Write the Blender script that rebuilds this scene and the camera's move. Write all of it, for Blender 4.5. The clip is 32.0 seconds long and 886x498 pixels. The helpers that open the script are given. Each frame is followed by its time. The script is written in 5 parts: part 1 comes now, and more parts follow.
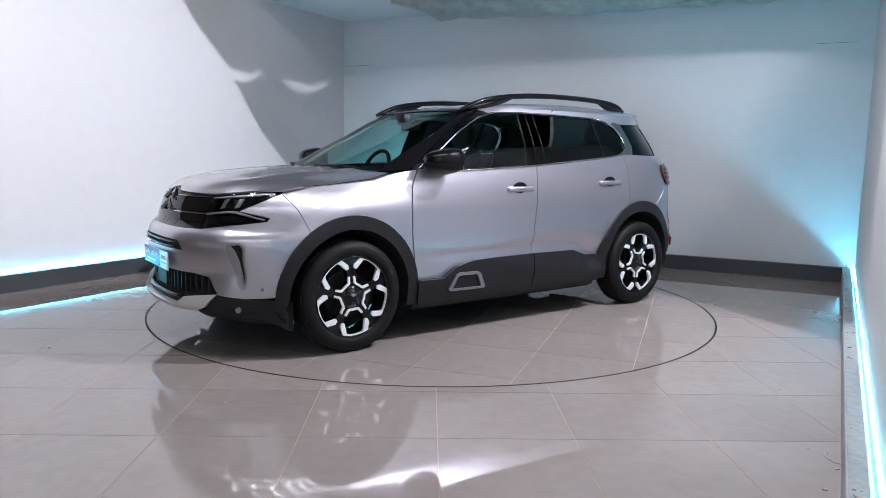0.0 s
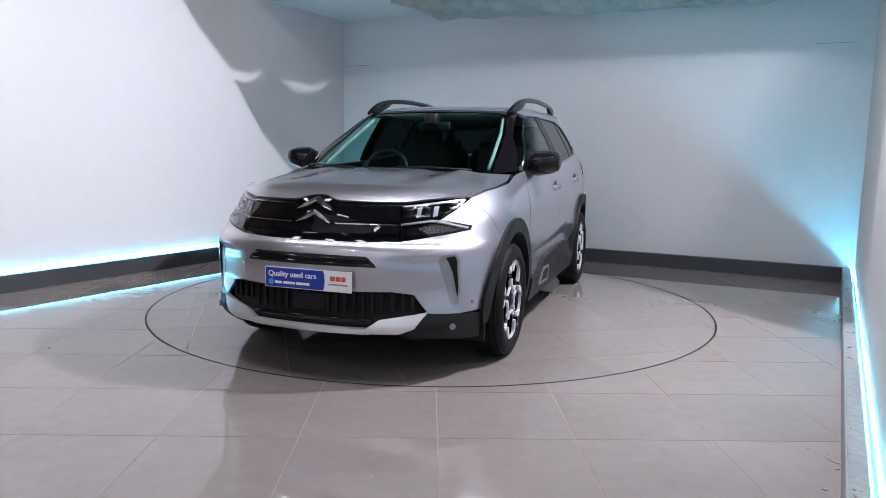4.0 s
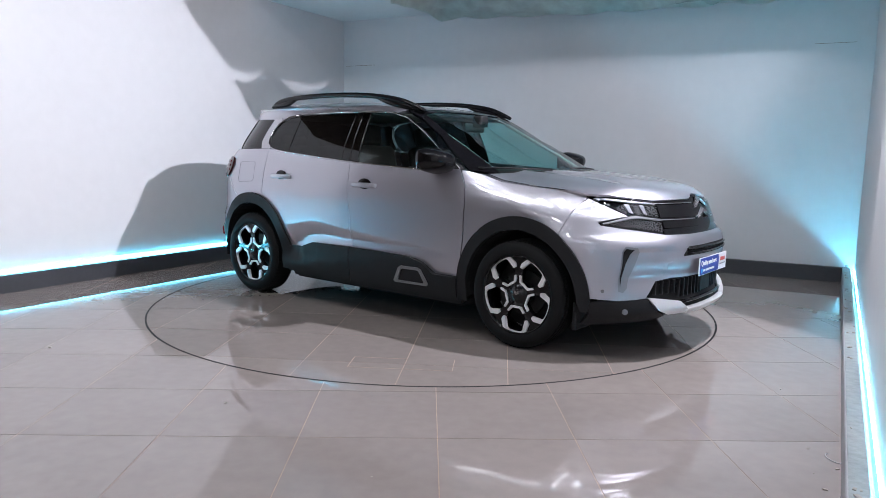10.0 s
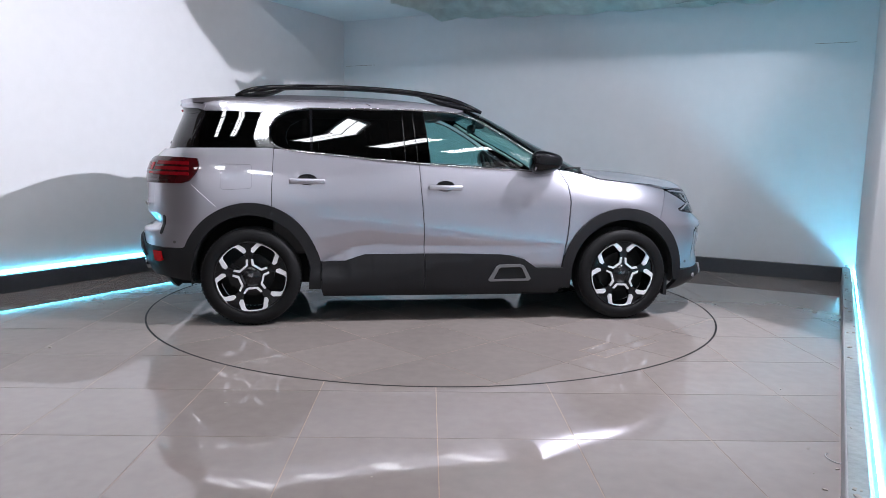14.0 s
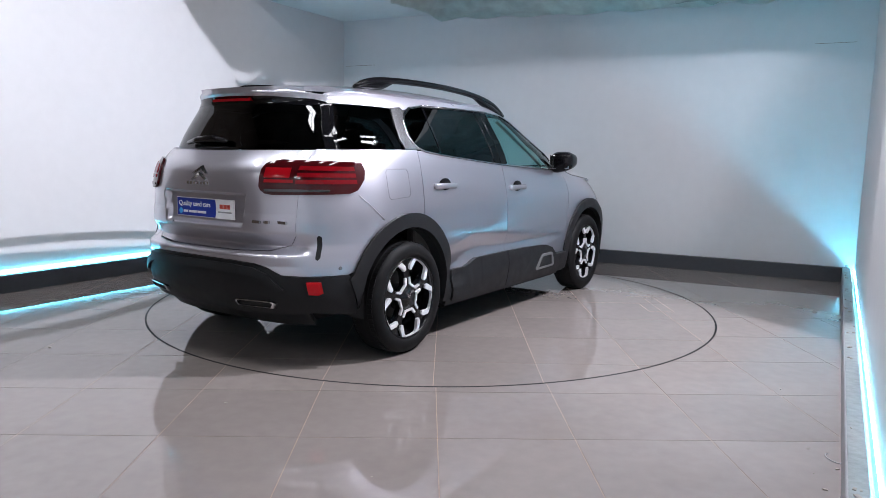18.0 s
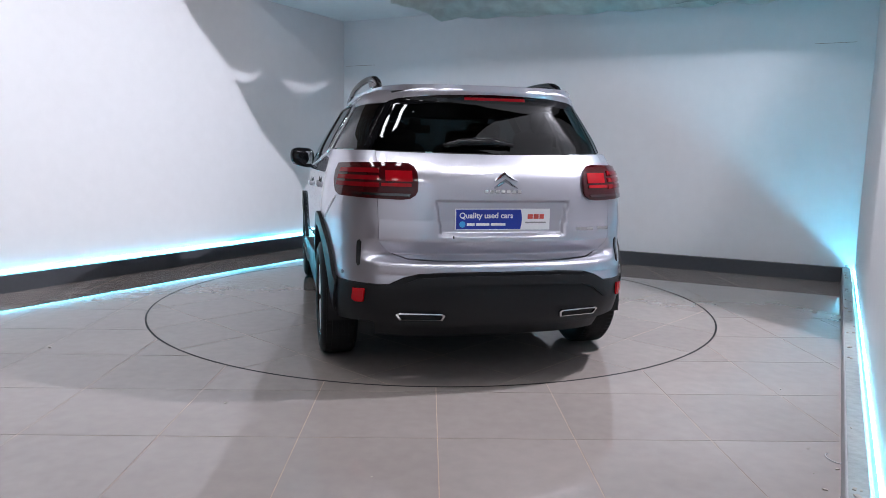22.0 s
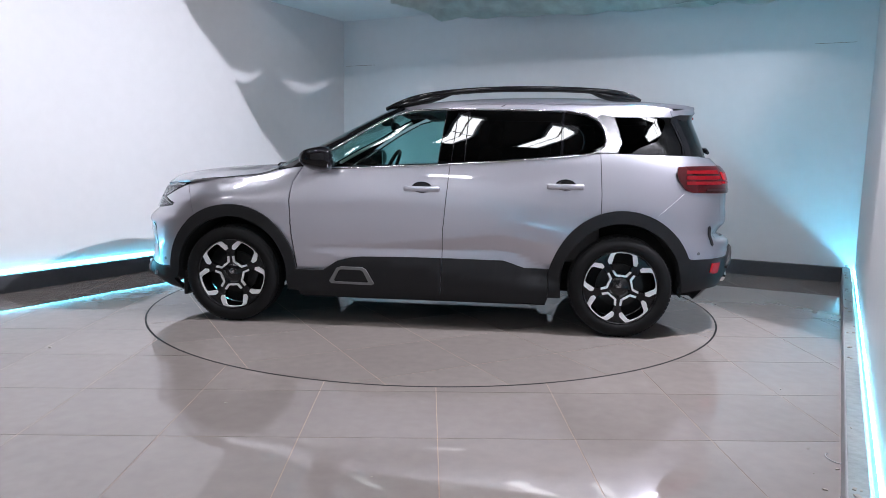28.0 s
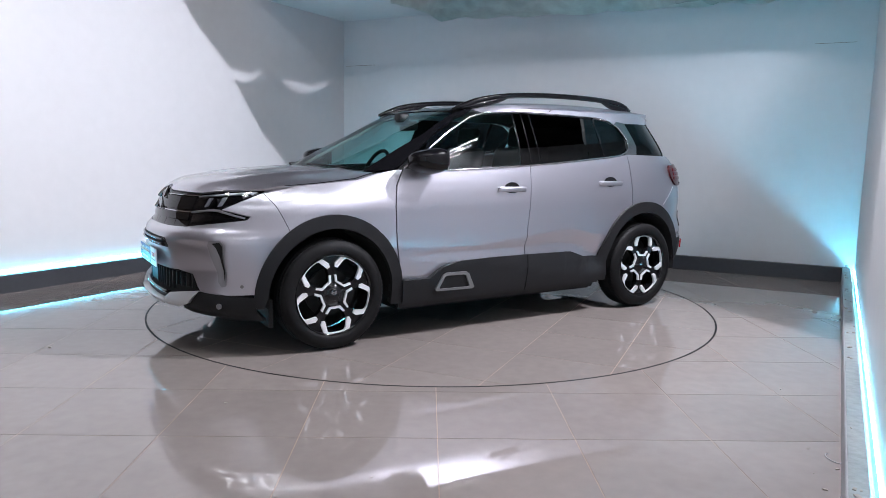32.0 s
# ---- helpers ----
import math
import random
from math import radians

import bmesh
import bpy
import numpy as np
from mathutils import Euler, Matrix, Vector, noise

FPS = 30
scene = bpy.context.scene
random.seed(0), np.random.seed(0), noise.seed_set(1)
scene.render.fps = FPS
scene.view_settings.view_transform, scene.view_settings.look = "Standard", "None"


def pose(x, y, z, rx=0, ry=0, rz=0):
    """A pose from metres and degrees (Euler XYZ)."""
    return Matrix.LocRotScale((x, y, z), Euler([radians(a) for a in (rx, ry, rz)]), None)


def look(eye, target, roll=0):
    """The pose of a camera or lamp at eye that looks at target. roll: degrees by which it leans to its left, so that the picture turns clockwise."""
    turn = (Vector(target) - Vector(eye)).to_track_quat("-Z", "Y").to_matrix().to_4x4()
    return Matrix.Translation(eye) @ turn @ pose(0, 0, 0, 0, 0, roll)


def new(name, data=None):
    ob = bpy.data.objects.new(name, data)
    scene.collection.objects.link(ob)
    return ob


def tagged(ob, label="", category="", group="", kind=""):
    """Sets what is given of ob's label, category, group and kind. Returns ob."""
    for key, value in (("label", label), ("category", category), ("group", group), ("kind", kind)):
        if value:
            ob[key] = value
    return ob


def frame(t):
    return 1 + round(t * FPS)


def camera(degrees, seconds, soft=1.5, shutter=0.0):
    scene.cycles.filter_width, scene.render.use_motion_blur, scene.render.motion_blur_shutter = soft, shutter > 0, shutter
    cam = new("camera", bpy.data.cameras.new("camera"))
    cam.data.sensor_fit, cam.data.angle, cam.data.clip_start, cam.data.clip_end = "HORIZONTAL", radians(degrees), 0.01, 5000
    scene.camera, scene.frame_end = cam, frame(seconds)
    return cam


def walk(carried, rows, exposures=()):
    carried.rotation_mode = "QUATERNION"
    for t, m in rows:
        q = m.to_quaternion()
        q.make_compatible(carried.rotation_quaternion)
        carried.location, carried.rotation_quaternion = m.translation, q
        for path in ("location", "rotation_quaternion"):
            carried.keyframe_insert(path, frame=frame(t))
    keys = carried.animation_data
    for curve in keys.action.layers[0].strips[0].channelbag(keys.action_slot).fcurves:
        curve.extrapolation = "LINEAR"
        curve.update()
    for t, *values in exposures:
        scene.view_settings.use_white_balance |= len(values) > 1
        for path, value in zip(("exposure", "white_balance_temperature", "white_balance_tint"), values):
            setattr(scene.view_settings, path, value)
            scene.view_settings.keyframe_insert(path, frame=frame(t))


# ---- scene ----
EYE, PITCH, ROLL = (0.0783, -5.8135, 1.2175), 7.656, 1.014
cam = camera(64.69, 32.0, soft=0.6)
cam_pose = pose(*EYE, 90 - PITCH, 0, 0) @ pose(0, 0, 0, 0, 0, ROLL)
walk(cam, [(0.0, cam_pose), (32.0, cam_pose)], exposures=[(0.0, 0.11, 6000, 7), (32.0, 0.11, 6000, 7)])

# ---------------------------------------------------------------- world and lights
world = bpy.data.worlds.new("hall_ambience")
world.use_nodes = True
world.node_tree.nodes["Background"].inputs[0].default_value = (0.55, 0.5, 0.47, 1)
world.node_tree.nodes["Background"].inputs[1].default_value = 0.05
scene.world = world


def lamp(name, kind, m, energy, colour, **settings):
    data = bpy.data.lights.new(name, kind)
    data.energy, data.color = energy, colour
    if kind == "SPOT":
        data.spot_size, data.spot_blend, data.shadow_soft_size = settings["size"], settings["blend"], settings["soft"]
    else:
        data.shape, data.size, data.size_y = "RECTANGLE", settings["size"], settings["size_y"]
    ob = new(name, data)
    ob.matrix_world = m
    return ob


FLOOD = Vector((2.45, -1.55, 3.6))
FLOOD_AIM = Vector((-0.85, -0.25, -0.46))
lamp("flood_light", "SPOT", look(FLOOD, FLOOD + FLOOD_AIM), 520, (1.0, 0.93, 0.985), size=radians(140), blend=0.03, soft=0.012)
# three fill spots added at the flood's place to lift floor and walls
lamp("floor_fill", "SPOT", look(FLOOD, FLOOD + Vector((-0.62, -0.3, -0.75))), 190, (1.0, 0.93, 0.97), size=radians(126), blend=0.5, soft=0.03)
lamp("far_wall_spill", "SPOT", look(FLOOD, (1.6, 2.6, 0.9)), 130, (1.0, 0.93, 0.985), size=radians(125), blend=0.7, soft=0.045)
lamp("left_wall_fill", "SPOT", look(FLOOD, (-3.5, -0.3, 1.3)), 440, (1.0, 0.93, 0.985), size=radians(74), blend=0.8, soft=0.012)


# ---------------------------------------------------------------- materials
def material(name, colour, rough=0.5, metal=0.0, coat=0.0, coat_rough=0.03, coat_ior=1.5, grain=0.0, scale=20.0, bump=0.0, emit=0.0, spec=0.5, vary=0.0):
    m = bpy.data.materials.new(name)
    m.use_nodes = True
    nt = m.node_tree
    b = nt.nodes["Principled BSDF"]
    b.inputs["Base Color"].default_value = (*colour, 1)
    b.inputs["Roughness"].default_value = rough
    b.inputs["Metallic"].default_value = metal
    b.inputs["Coat Weight"].default_value = coat
    b.inputs["Coat Roughness"].default_value = coat_rough
    b.inputs["Coat IOR"].default_value = coat_ior
    b.inputs["Specular IOR Level"].default_value = spec
    if emit:
        b.inputs["Emission Color"].default_value = (*colour, 1)
        b.inputs["Emission Strength"].default_value = emit
    if grain or bump or vary:
        tc = nt.nodes.new("ShaderNodeTexCoord")
        fine = nt.nodes.new("ShaderNodeTexNoise")
        fine.inputs["Scale"].default_value, fine.inputs["Detail"].default_value = scale, 6
        nt.links.new(tc.outputs["Object"], fine.inputs["Vector"])
        wide = nt.nodes.new("ShaderNodeTexNoise")
        wide.inputs["Scale"].default_value, wide.inputs["Detail"].default_value = scale / 12, 3
        nt.links.new(tc.outputs["Object"], wide.inputs["Vector"])
        add = nt.nodes.new("ShaderNodeMath")
        add.operation = "ADD"
        nt.links.new(fine.outputs["Fac"], add.inputs[0])
        nt.links.new(wide.outputs["Fac"], add.inputs[1])
        span = nt.nodes.new("ShaderNodeMapRange")
        span.inputs["From Min"].default_value, span.inputs["From Max"].default_value = 0.6, 1.4
        span.inputs["To Min"].default_value, span.inputs["To Max"].default_value = 1 - grain, 1 + grain
        nt.links.new(add.outputs[0], span.inputs["Value"])
        last = span.outputs[0]
        if vary:
            info = nt.nodes.new("ShaderNodeObjectInfo")
            r = nt.nodes.new("ShaderNodeMapRange")
            r.inputs["To Min"].default_value, r.inputs["To Max"].default_value = 1 - vary, 1 + vary
            nt.links.new(info.outputs["Random"], r.inputs["Value"])
            mul = nt.nodes.new("ShaderNodeMath")
            mul.operation = "MULTIPLY"
            nt.links.new(last, mul.inputs[0])
            nt.links.new(r.outputs[0], mul.inputs[1])
            last = mul.outputs[0]
        mix = nt.nodes.new("ShaderNodeVectorMath")
        mix.operation = "SCALE"
        mix.inputs[0].default_value = colour
        nt.links.new(last, mix.inputs["Scale"])
        nt.links.new(mix.outputs[0], b.inputs["Base Color"])
        rr = nt.nodes.new("ShaderNodeMapRange")
        rr.inputs["To Min"].default_value, rr.inputs["To Max"].default_value = rough * 0.75, rough * 1.3
        nt.links.new(wide.outputs["Fac"], rr.inputs["Value"])
        nt.links.new(rr.outputs[0], b.inputs["Roughness"])
        if bump:
            bp = nt.nodes.new("ShaderNodeBump")
            bp.inputs["Strength"].default_value, bp.inputs["Distance"].default_value = bump, 0.004
            nt.links.new(fine.outputs["Fac"], bp.inputs["Height"])
            nt.links.new(bp.outputs[0], b.inputs["Normal"])
    return m


def glass(name, tint, gloss=0.02, base=0.07):
    m = bpy.data.materials.new(name)
    m.use_nodes = True
    nt = m.node_tree
    nt.nodes.clear()
    out = nt.nodes.new("ShaderNodeOutputMaterial")
    mix = nt.nodes.new("ShaderNodeMixShader")
    clear = nt.nodes.new("ShaderNodeBsdfTransparent")
    shine = nt.nodes.new("ShaderNodeBsdfGlossy")
    weight = nt.nodes.new("ShaderNodeLayerWeight")
    weight.inputs["Blend"].default_value = 0.5
    power = nt.nodes.new("ShaderNodeMath")
    power.operation = "POWER"
    power.inputs[1].default_value = 5
    fres = nt.nodes.new("ShaderNodeMath")
    fres.operation = "MULTIPLY_ADD"
    fres.inputs[1].default_value, fres.inputs[2].default_value = 0.92, base
    nt.links.new(weight.outputs["Facing"], power.inputs[0])
    nt.links.new(power.outputs[0], fres.inputs[0])
    clear.inputs["Color"].default_value = (*tint, 1)
    shine.inputs["Roughness"].default_value = gloss
    nt.links.new(fres.outputs[0], mix.inputs[0])
    nt.links.new(clear.outputs[0], mix.inputs[1])
    nt.links.new(shine.outputs[0], mix.inputs[2])
    nt.links.new(mix.outputs[0], out.inputs[0])
    return m


PLASTER = material("white_painted_plasterboard", (0.69, 0.69, 0.71), 0.55, grain=0.03, scale=9, bump=0.08)
CEILING = material("white_ceiling_paint", (0.75, 0.76, 0.77), 0.6, grain=0.04, scale=9, bump=0.1)
SKIRT = material("charcoal_skirting", (0.045, 0.048, 0.055), 0.45, grain=0.12, scale=30)
LEDGE = material("dusty_pale_ledge", (0.2, 0.22, 0.22), 0.4, grain=0.35, scale=26, bump=0.5)
PALESKIRT = material("pale_grey_skirting", (0.26, 0.26, 0.27), 0.4, grain=0.15, scale=30, bump=0.05)
LED_SLOT = material("cyan_led_strip_in_slot", (0.2, 0.745, 1.0), emit=250)
LED = material("cyan_white_led_strip", (0.14, 0.72, 1.0), emit=52)
TILE = material("grey_polished_porcelain", (0.228, 0.2, 0.187), 0.024, spec=0.74, grain=0.09, scale=14, vary=0.05)
GROUT = material("weathered_grout", (0.27, 0.195, 0.15), 0.8, grain=0.3, scale=18, bump=0.2)
EDGE = material("black_gap_steel", (0.006, 0.006, 0.006), 0.7, spec=0.1)
SHEETING = material("grey_green_plastic_sheet", (0.62, 0.7, 0.68), 0.28, grain=0.3, scale=7, bump=0.4)
ROOFLIGHT = material("bright_roof_light", (1.0, 0.95, 0.94), emit=26)
HALLFILL = material("hall_fill_glow", (1.0, 0.95, 0.95), emit=24)
FLOODLENS = material("glowing_flood_lens", (1.0, 0.95, 0.99), emit=160)
DARK_ROOF = material("brown_hall_roof", (0.035, 0.028, 0.024), 0.8, grain=0.2, scale=4)
PALE = material("pale_grey_bounce_wall", (0.6, 0.58, 0.58), 0.6, grain=0.06, scale=5)
HALL = material("warm_brown_hall_wall", (0.11, 0.088, 0.074), 0.8, grain=0.15, scale=5)
STEEL = material("painted_steel", (0.3, 0.3, 0.3), 0.5, grain=0.1, scale=30)
SPECK = material("pale_debris", (0.28, 0.25, 0.22), 0.8, grain=0.2, scale=90)


# ---------------------------------------------------------------- mesh helpers
def mesh_from(name, bm, mat, smooth=False):
    me = bpy.data.meshes.new(name)
    bm.normal_update()
    bm.to_mesh(me)
    bm.free()
    if mat:
        me.materials.append(mat)
    if smooth:
        me.shade_smooth()
    return me


def part(name, bm, mat, parent, label="", smooth=False):
    """Links a bmesh as one mesh object under a thing or a part."""
    ob = new(name, mesh_from(name, bm, mat, smooth))
    ob.parent = parent
    return tagged(ob, label) if label else ob


def prism(bm, ring, z0, z1):
    """A closed prism over a plan polygon."""
    low = [bm.verts.new((x, y, z0)) for x, y in ring]
    top = [bm.verts.new((x, y, z1)) for x, y in ring]
    n = len(ring)
    bm.faces.new(top)
    bm.faces.new(low[::-1])
    for i in range(n):
        bm.faces.new((low[i], low[(i + 1) % n], top[(i + 1) % n], top[i]))
    bmesh.ops.recalc_face_normals(bm, faces=bm.faces[:])
    return bm


def box(bm, x0, x1, y0, y1, z0, z1, bevel=0.0, m=None, seg=2):
    got = bmesh.ops.create_cube(bm, size=1)
    vs = got["verts"]
    for v in vs:
        v.co = Vector((x0 if v.co.x < 0 else x1, y0 if v.co.y < 0 else y1, z0 if v.co.z < 0 else z1))
    if bevel:
        es = list({e for v in vs for e in v.link_edges})
        got = bmesh.ops.bevel(bm, geom=es, offset=bevel, segments=seg, profile=0.5, affect="EDGES", clamp_overlap=True)
        vs = list({v for f in got["faces"] for v in f.verts} | {v for v in vs if v.is_valid})
    if m is not None:
        bmesh.ops.transform(bm, matrix=m, verts=vs)
    return vs


def tube(bm, pts, r, seg=10, closed=False, flat=1.0):
    """A round bar along points."""
    rings = []
    n = len(pts)
    pts = [Vector(p) for p in pts]
    for i, p in enumerate(pts):
        a = pts[(i - 1) % n] if (closed or i) else p
        b = pts[(i + 1) % n] if (closed or i < n - 1) else p
        d = (b - a).normalized()
        side = d.cross(Vector((0, 0, 1)))
        side = side.normalized() if side.length > 1e-4 else Vector((1, 0, 0))
        up = side.cross(d).normalized()
        rr = r[i] if isinstance(r, (list, tuple)) else r
        rings.append([bm.verts.new(p + side * math.cos(k * math.tau / seg) * rr + up * math.sin(k * math.tau / seg) * rr * flat) for k in range(seg)])
    for i in range(n if closed else n - 1):
        a, b = rings[i], rings[(i + 1) % n]
        for k in range(seg):
            bm.faces.new((a[k], a[(k + 1) % seg], b[(k + 1) % seg], b[k]))
    if not closed:
        bm.faces.new(rings[0][::-1])
        bm.faces.new(rings[-1])
    bmesh.ops.recalc_face_normals(bm, faces=bm.faces[:])
    return bm


# ---------------------------------------------------------------- the room
def meet(p, a, q, b):
    a, b = radians(a), radians(b)
    d = Vector((math.cos(a), math.sin(a)))
    e = Vector((math.cos(b), math.sin(b)))
    w = Vector(q) - Vector(p)
    s = (w.x * e.y - w.y * e.x) / (d.x * e.y - d.y * e.x)
    return Vector(p) + d * s


def shifted(p, a, o):
    a = radians(a)
    return (p[0] - math.sin(a) * o, p[1] + math.cos(a) * o)


LEFT, BACK, RIGHT = ((-2.813, 1.294), 59.9), ((2.801, 1.897), -26.4), ((2.117, -2.386), 60.7)
CEIL, GAP, THICK, SKIRT_H = 3.0, 0.11, 0.12, 0.15


def corners(o):
    l, b, r = (shifted(*LEFT, o), LEFT[1]), (shifted(*BACK, o), BACK[1]), (shifted(*RIGHT, -o), RIGHT[1])
    bl, br = meet(*l, *b), meet(*b, *r)
    dl = Vector((math.cos(radians(LEFT[1])), math.sin(radians(LEFT[1]))))
    dr = Vector((math.cos(radians(RIGHT[1])), math.sin(radians(RIGHT[1]))))
    return bl, br, bl - dl * 9.4, br - dr * 9.0


def slab_wall(name, p, q, o, z0, z1, mat, label, category="wall"):
    """A wall of some thickness from p to q; o: the side to which it thickens."""
    bm = bmesh.new()
    d = (q - p).normalized()
    nrm = Vector((-d.y, d.x)) * o
    prism(bm, [p, q, q + nrm, p + nrm], z0, z1)
    ob = new(name, mesh_from(name, bm, mat))
    return tagged(ob, label, category, kind="structure")


bl, br, fl, fr = corners(GAP)
ROOF_Z, SET_Z = 5.0, 3.06
# the west wall stops short; beyond it the set is open to the hall
WEST_RUN = 5.5
wl = bl - (bl - fl).normalized() * WEST_RUN
slab_wall("wall_west", wl, bl, THICK, -0.05, SET_Z, PLASTER, "smooth white painted plasterboard wall with light strip at its foot")
slab_wall("wall_north", bl + (bl - br).normalized() * THICK, br + (br - bl).normalized() * THICK, THICK, -0.05, SET_Z, PLASTER, "white painted plasterboard wall tinted by cyan light")
slab_wall("wall_east", br, fr, THICK, -0.05, SET_Z, PLASTER, "white painted plasterboard wall seen at a grazing angle")
# unseen wall added to bounce light on to the car's near side
slab_wall("bounce_wall", fr, fr + (fl - fr).normalized() * 4.3, THICK, -0.05, SET_Z, PALE, "pale grey bounce wall added unseen behind the studio floor")
# the dim hall stands clear of the set walls
along, out = (bl - fl).normalized(), (br - bl).normalized()
hbl, hbr, hfl, hfr = bl - out * 1.2 + along * 1.2, br + out * 5.0 + along * 1.2, fl - out * 1.2 - along * 0.4, fr + out * 5.0 - along * 0.4
slab_wall("hall_wall_south", hfr, hfl, THICK, -0.05, ROOF_Z, HALL, "dim brown hall wall behind the studio")
slab_wall("hall_wall_west", hfl, hbl, THICK, -0.05, ROOF_Z, HALL, "dim brown hall wall beside the studio")
slab_wall("hall_wall_north", hbl, hbr, THICK, -0.05, ROOF_Z, HALL, "dim brown hall wall beyond the studio")
slab_wall("hall_wall_east", hbr, hfr, THICK, -0.05, ROOF_Z, HALL, "dim brown hall wall beside the studio")

sl, sr, sfl, sfr = corners(0.0)
tl, tr, tfl, tfr = corners(0.065)


def skirting(name, a, b, c, d, label, mat=SKIRT):
    bm = bmesh.new()
    prism(bm, [a, b, c, d], 0.0, SKIRT_H)
    es = [e for e in bm.edges if abs(e.verts[0].co.z - SKIRT_H) < 1e-4 and abs(e.verts[1].co.z - SKIRT_H) < 1e-4]
    bmesh.ops.bevel(bm, geom=es, offset=0.004, segments=1, affect="EDGES")
    ob = new(name, mesh_from(name, bm, mat))
    return tagged(ob, label, "skirting", kind="structure")


run_w = (sl - sfl).normalized() * WEST_RUN
skirting("baseboard_west", sl - run_w, sl, tl, tl - run_w, "charcoal box skirting hiding a light strip")
skirting("baseboard_north", sl, sr, tr, tl, "charcoal box skirting along the white wall")
# the east run is a paler grey than the other two
skirting("baseboard_east", sr, sfr, tfr, tr, "pale grey box skirting with a dusty pale top", PALESKIRT)
# dusty ledge on top of the east skirting, in short boards
dr = (sfr - sr).normalized()
nr = Vector((-dr.y, dr.x))
bm = bmesh.new()
p0, q0 = sr + nr * 0.008 + dr * 0.02, sfr + nr * 0.008
prism(bm, [p0, q0, q0 + nr * 0.062, p0 + nr * 0.062], SKIRT_H + 0.001, SKIRT_H + 0.007)
tagged(new("ledge", mesh_from("ledge", bm, LEDGE)), "dusty pale ledge on top of the skirting", "ledge", kind="structure")


def led(name, a, b, n, label, z, w=0.012, glow=None, h=0.022):
    bm = bmesh.new()
    d = (b - a).normalized()
    prism(bm, [a, b, b + n * w, a + n * w], z, z + h)
    ob = new(name, mesh_from(name, bm, glow or LED))
    return tagged(ob, label, "light strip", group="light strips along the walls")


dl = (bl - fl).normalized()
led("led_strip", wl + dl * 0.1, bl - dl * 0.15, Vector((dl.y, -dl.x)), "cyan white strip light glowing behind the skirting", 0.15)
led("led_strip", br + dr * 0.03, fr - dr * 0.1, Vector((-nr.x, -nr.y)), "cyan white strip light glowing behind the skirting", 0.123, 0.008, LED_SLOT, 0.004)

# ceiling over the far half, hall roof over the rest
bm = bmesh.new()
prism(bm, [bl - dl * 1.75, bl + dl * 0.1, br + dl * 0.1, br + dr * 1.75], CEIL, CEIL + 0.06)
tagged(new("ceiling", mesh_from("ceiling", bm, CEILING)), "white painted flat ceiling", "ceiling", kind="structure")
bm = bmesh.new()
prism(bm, [hfl, hbl, hbr, hfr], ROOF_Z, ROOF_Z + 0.1)
tagged(new("hall_roof", mesh_from("hall_roof", bm, DARK_ROOF)), "brown hall roof above the studio", "roof", kind="structure")


def roof_light(x, y, turn, w=0.3, l=1.3, glow=None):
    ob = new("roof_light")
    ob.matrix_world = pose(x, y, ROOF_Z - 0.06, 0, 0, turn)
    bm = bmesh.new()
    for i in range(2):
        for k in range(3):
            x0, y0 = -w / 2 + i * w / 2, -l / 2 + k * l / 3
            box(bm, x0 + 0.012, x0 + w / 2 - 0.012, y0 + 0.015, y0 + l / 3 - 0.015, -0.02, 0.0)
    part("panel", bm, glow or ROOFLIGHT, ob)
    bm = bmesh.new()
    for a, b, c, d in ((-w / 2 - 0.03, w / 2 + 0.03, -l / 2 - 0.03, -l / 2), (-w / 2 - 0.03, w / 2 + 0.03, l / 2, l / 2 + 0.03), (-w / 2 - 0.03, -w / 2, -l / 2, l / 2), (w / 2, w / 2 + 0.03, -l / 2, l / 2)):
        box(bm, a, b, c, d, -0.03, 0.055)
    part("frame", bm, STEEL, ob)
    return tagged(ob, "bright white rectangular roof light in a steel frame", "roof light", group="roof lights")


for i in range(-3, 3):
    roof_light(-0.45 + i * 1.1, -3.05 - i * 0.37, -26)
# a second row over the hall beyond the east wall
for x, y in ((3.1, -1.55), (3.75, -2.05), (4.45, -2.95), (5.5, -4.1)):
    roof_light(x, y, -42)
# unseen panels added on the hall wall to fill from behind the camera
across = hfl - hfr
inward = Vector((across.y, -across.x)).normalized()
if inward.y < 0:
    inward = -inward
for i in range(4):
    p = hfr + across * (0.3 + 0.16 * i) + inward * 0.056
    light = roof_light(0, 0, 0, 0.7, 0.22, HALLFILL)
    light.matrix_world = look((p.x, p.y, 3.5), (p.x + inward.x, p.y + inward.y, 3.5))
    light.name = "fill_panel"
    tagged(light, "white rectangular fill panel added on the unseen hall wall", "wall light", group="hall wall lights")

# floodlight body on its bracket
ob = new("flood_light_body")
ob.matrix_world = look(FLOOD, FLOOD + FLOOD_AIM)
bm = bmesh.new()
box(bm, -0.16, 0.16, -0.12, 0.12, 0.1, 0.19, 0.015)
part("housing", bm, STEEL, ob)
bm = bmesh.new()
tube(bm, [(0, 0, 0.19), (0, 0.1, 0.3), (0, 0.3, 0.5)], 0.015)
part("bracket", bm, STEEL, ob)
bm = bmesh.new()
bmesh.ops.create_circle(bm, cap_ends=True, segments=24, radius=0.05)
bmesh.ops.reverse_faces(bm, faces=bm.faces[:])
bmesh.ops.translate(bm, verts=bm.verts[:], vec=(0, 0, 0.06))
part("lens", bm, FLOODLENS, ob, "round glowing lens")
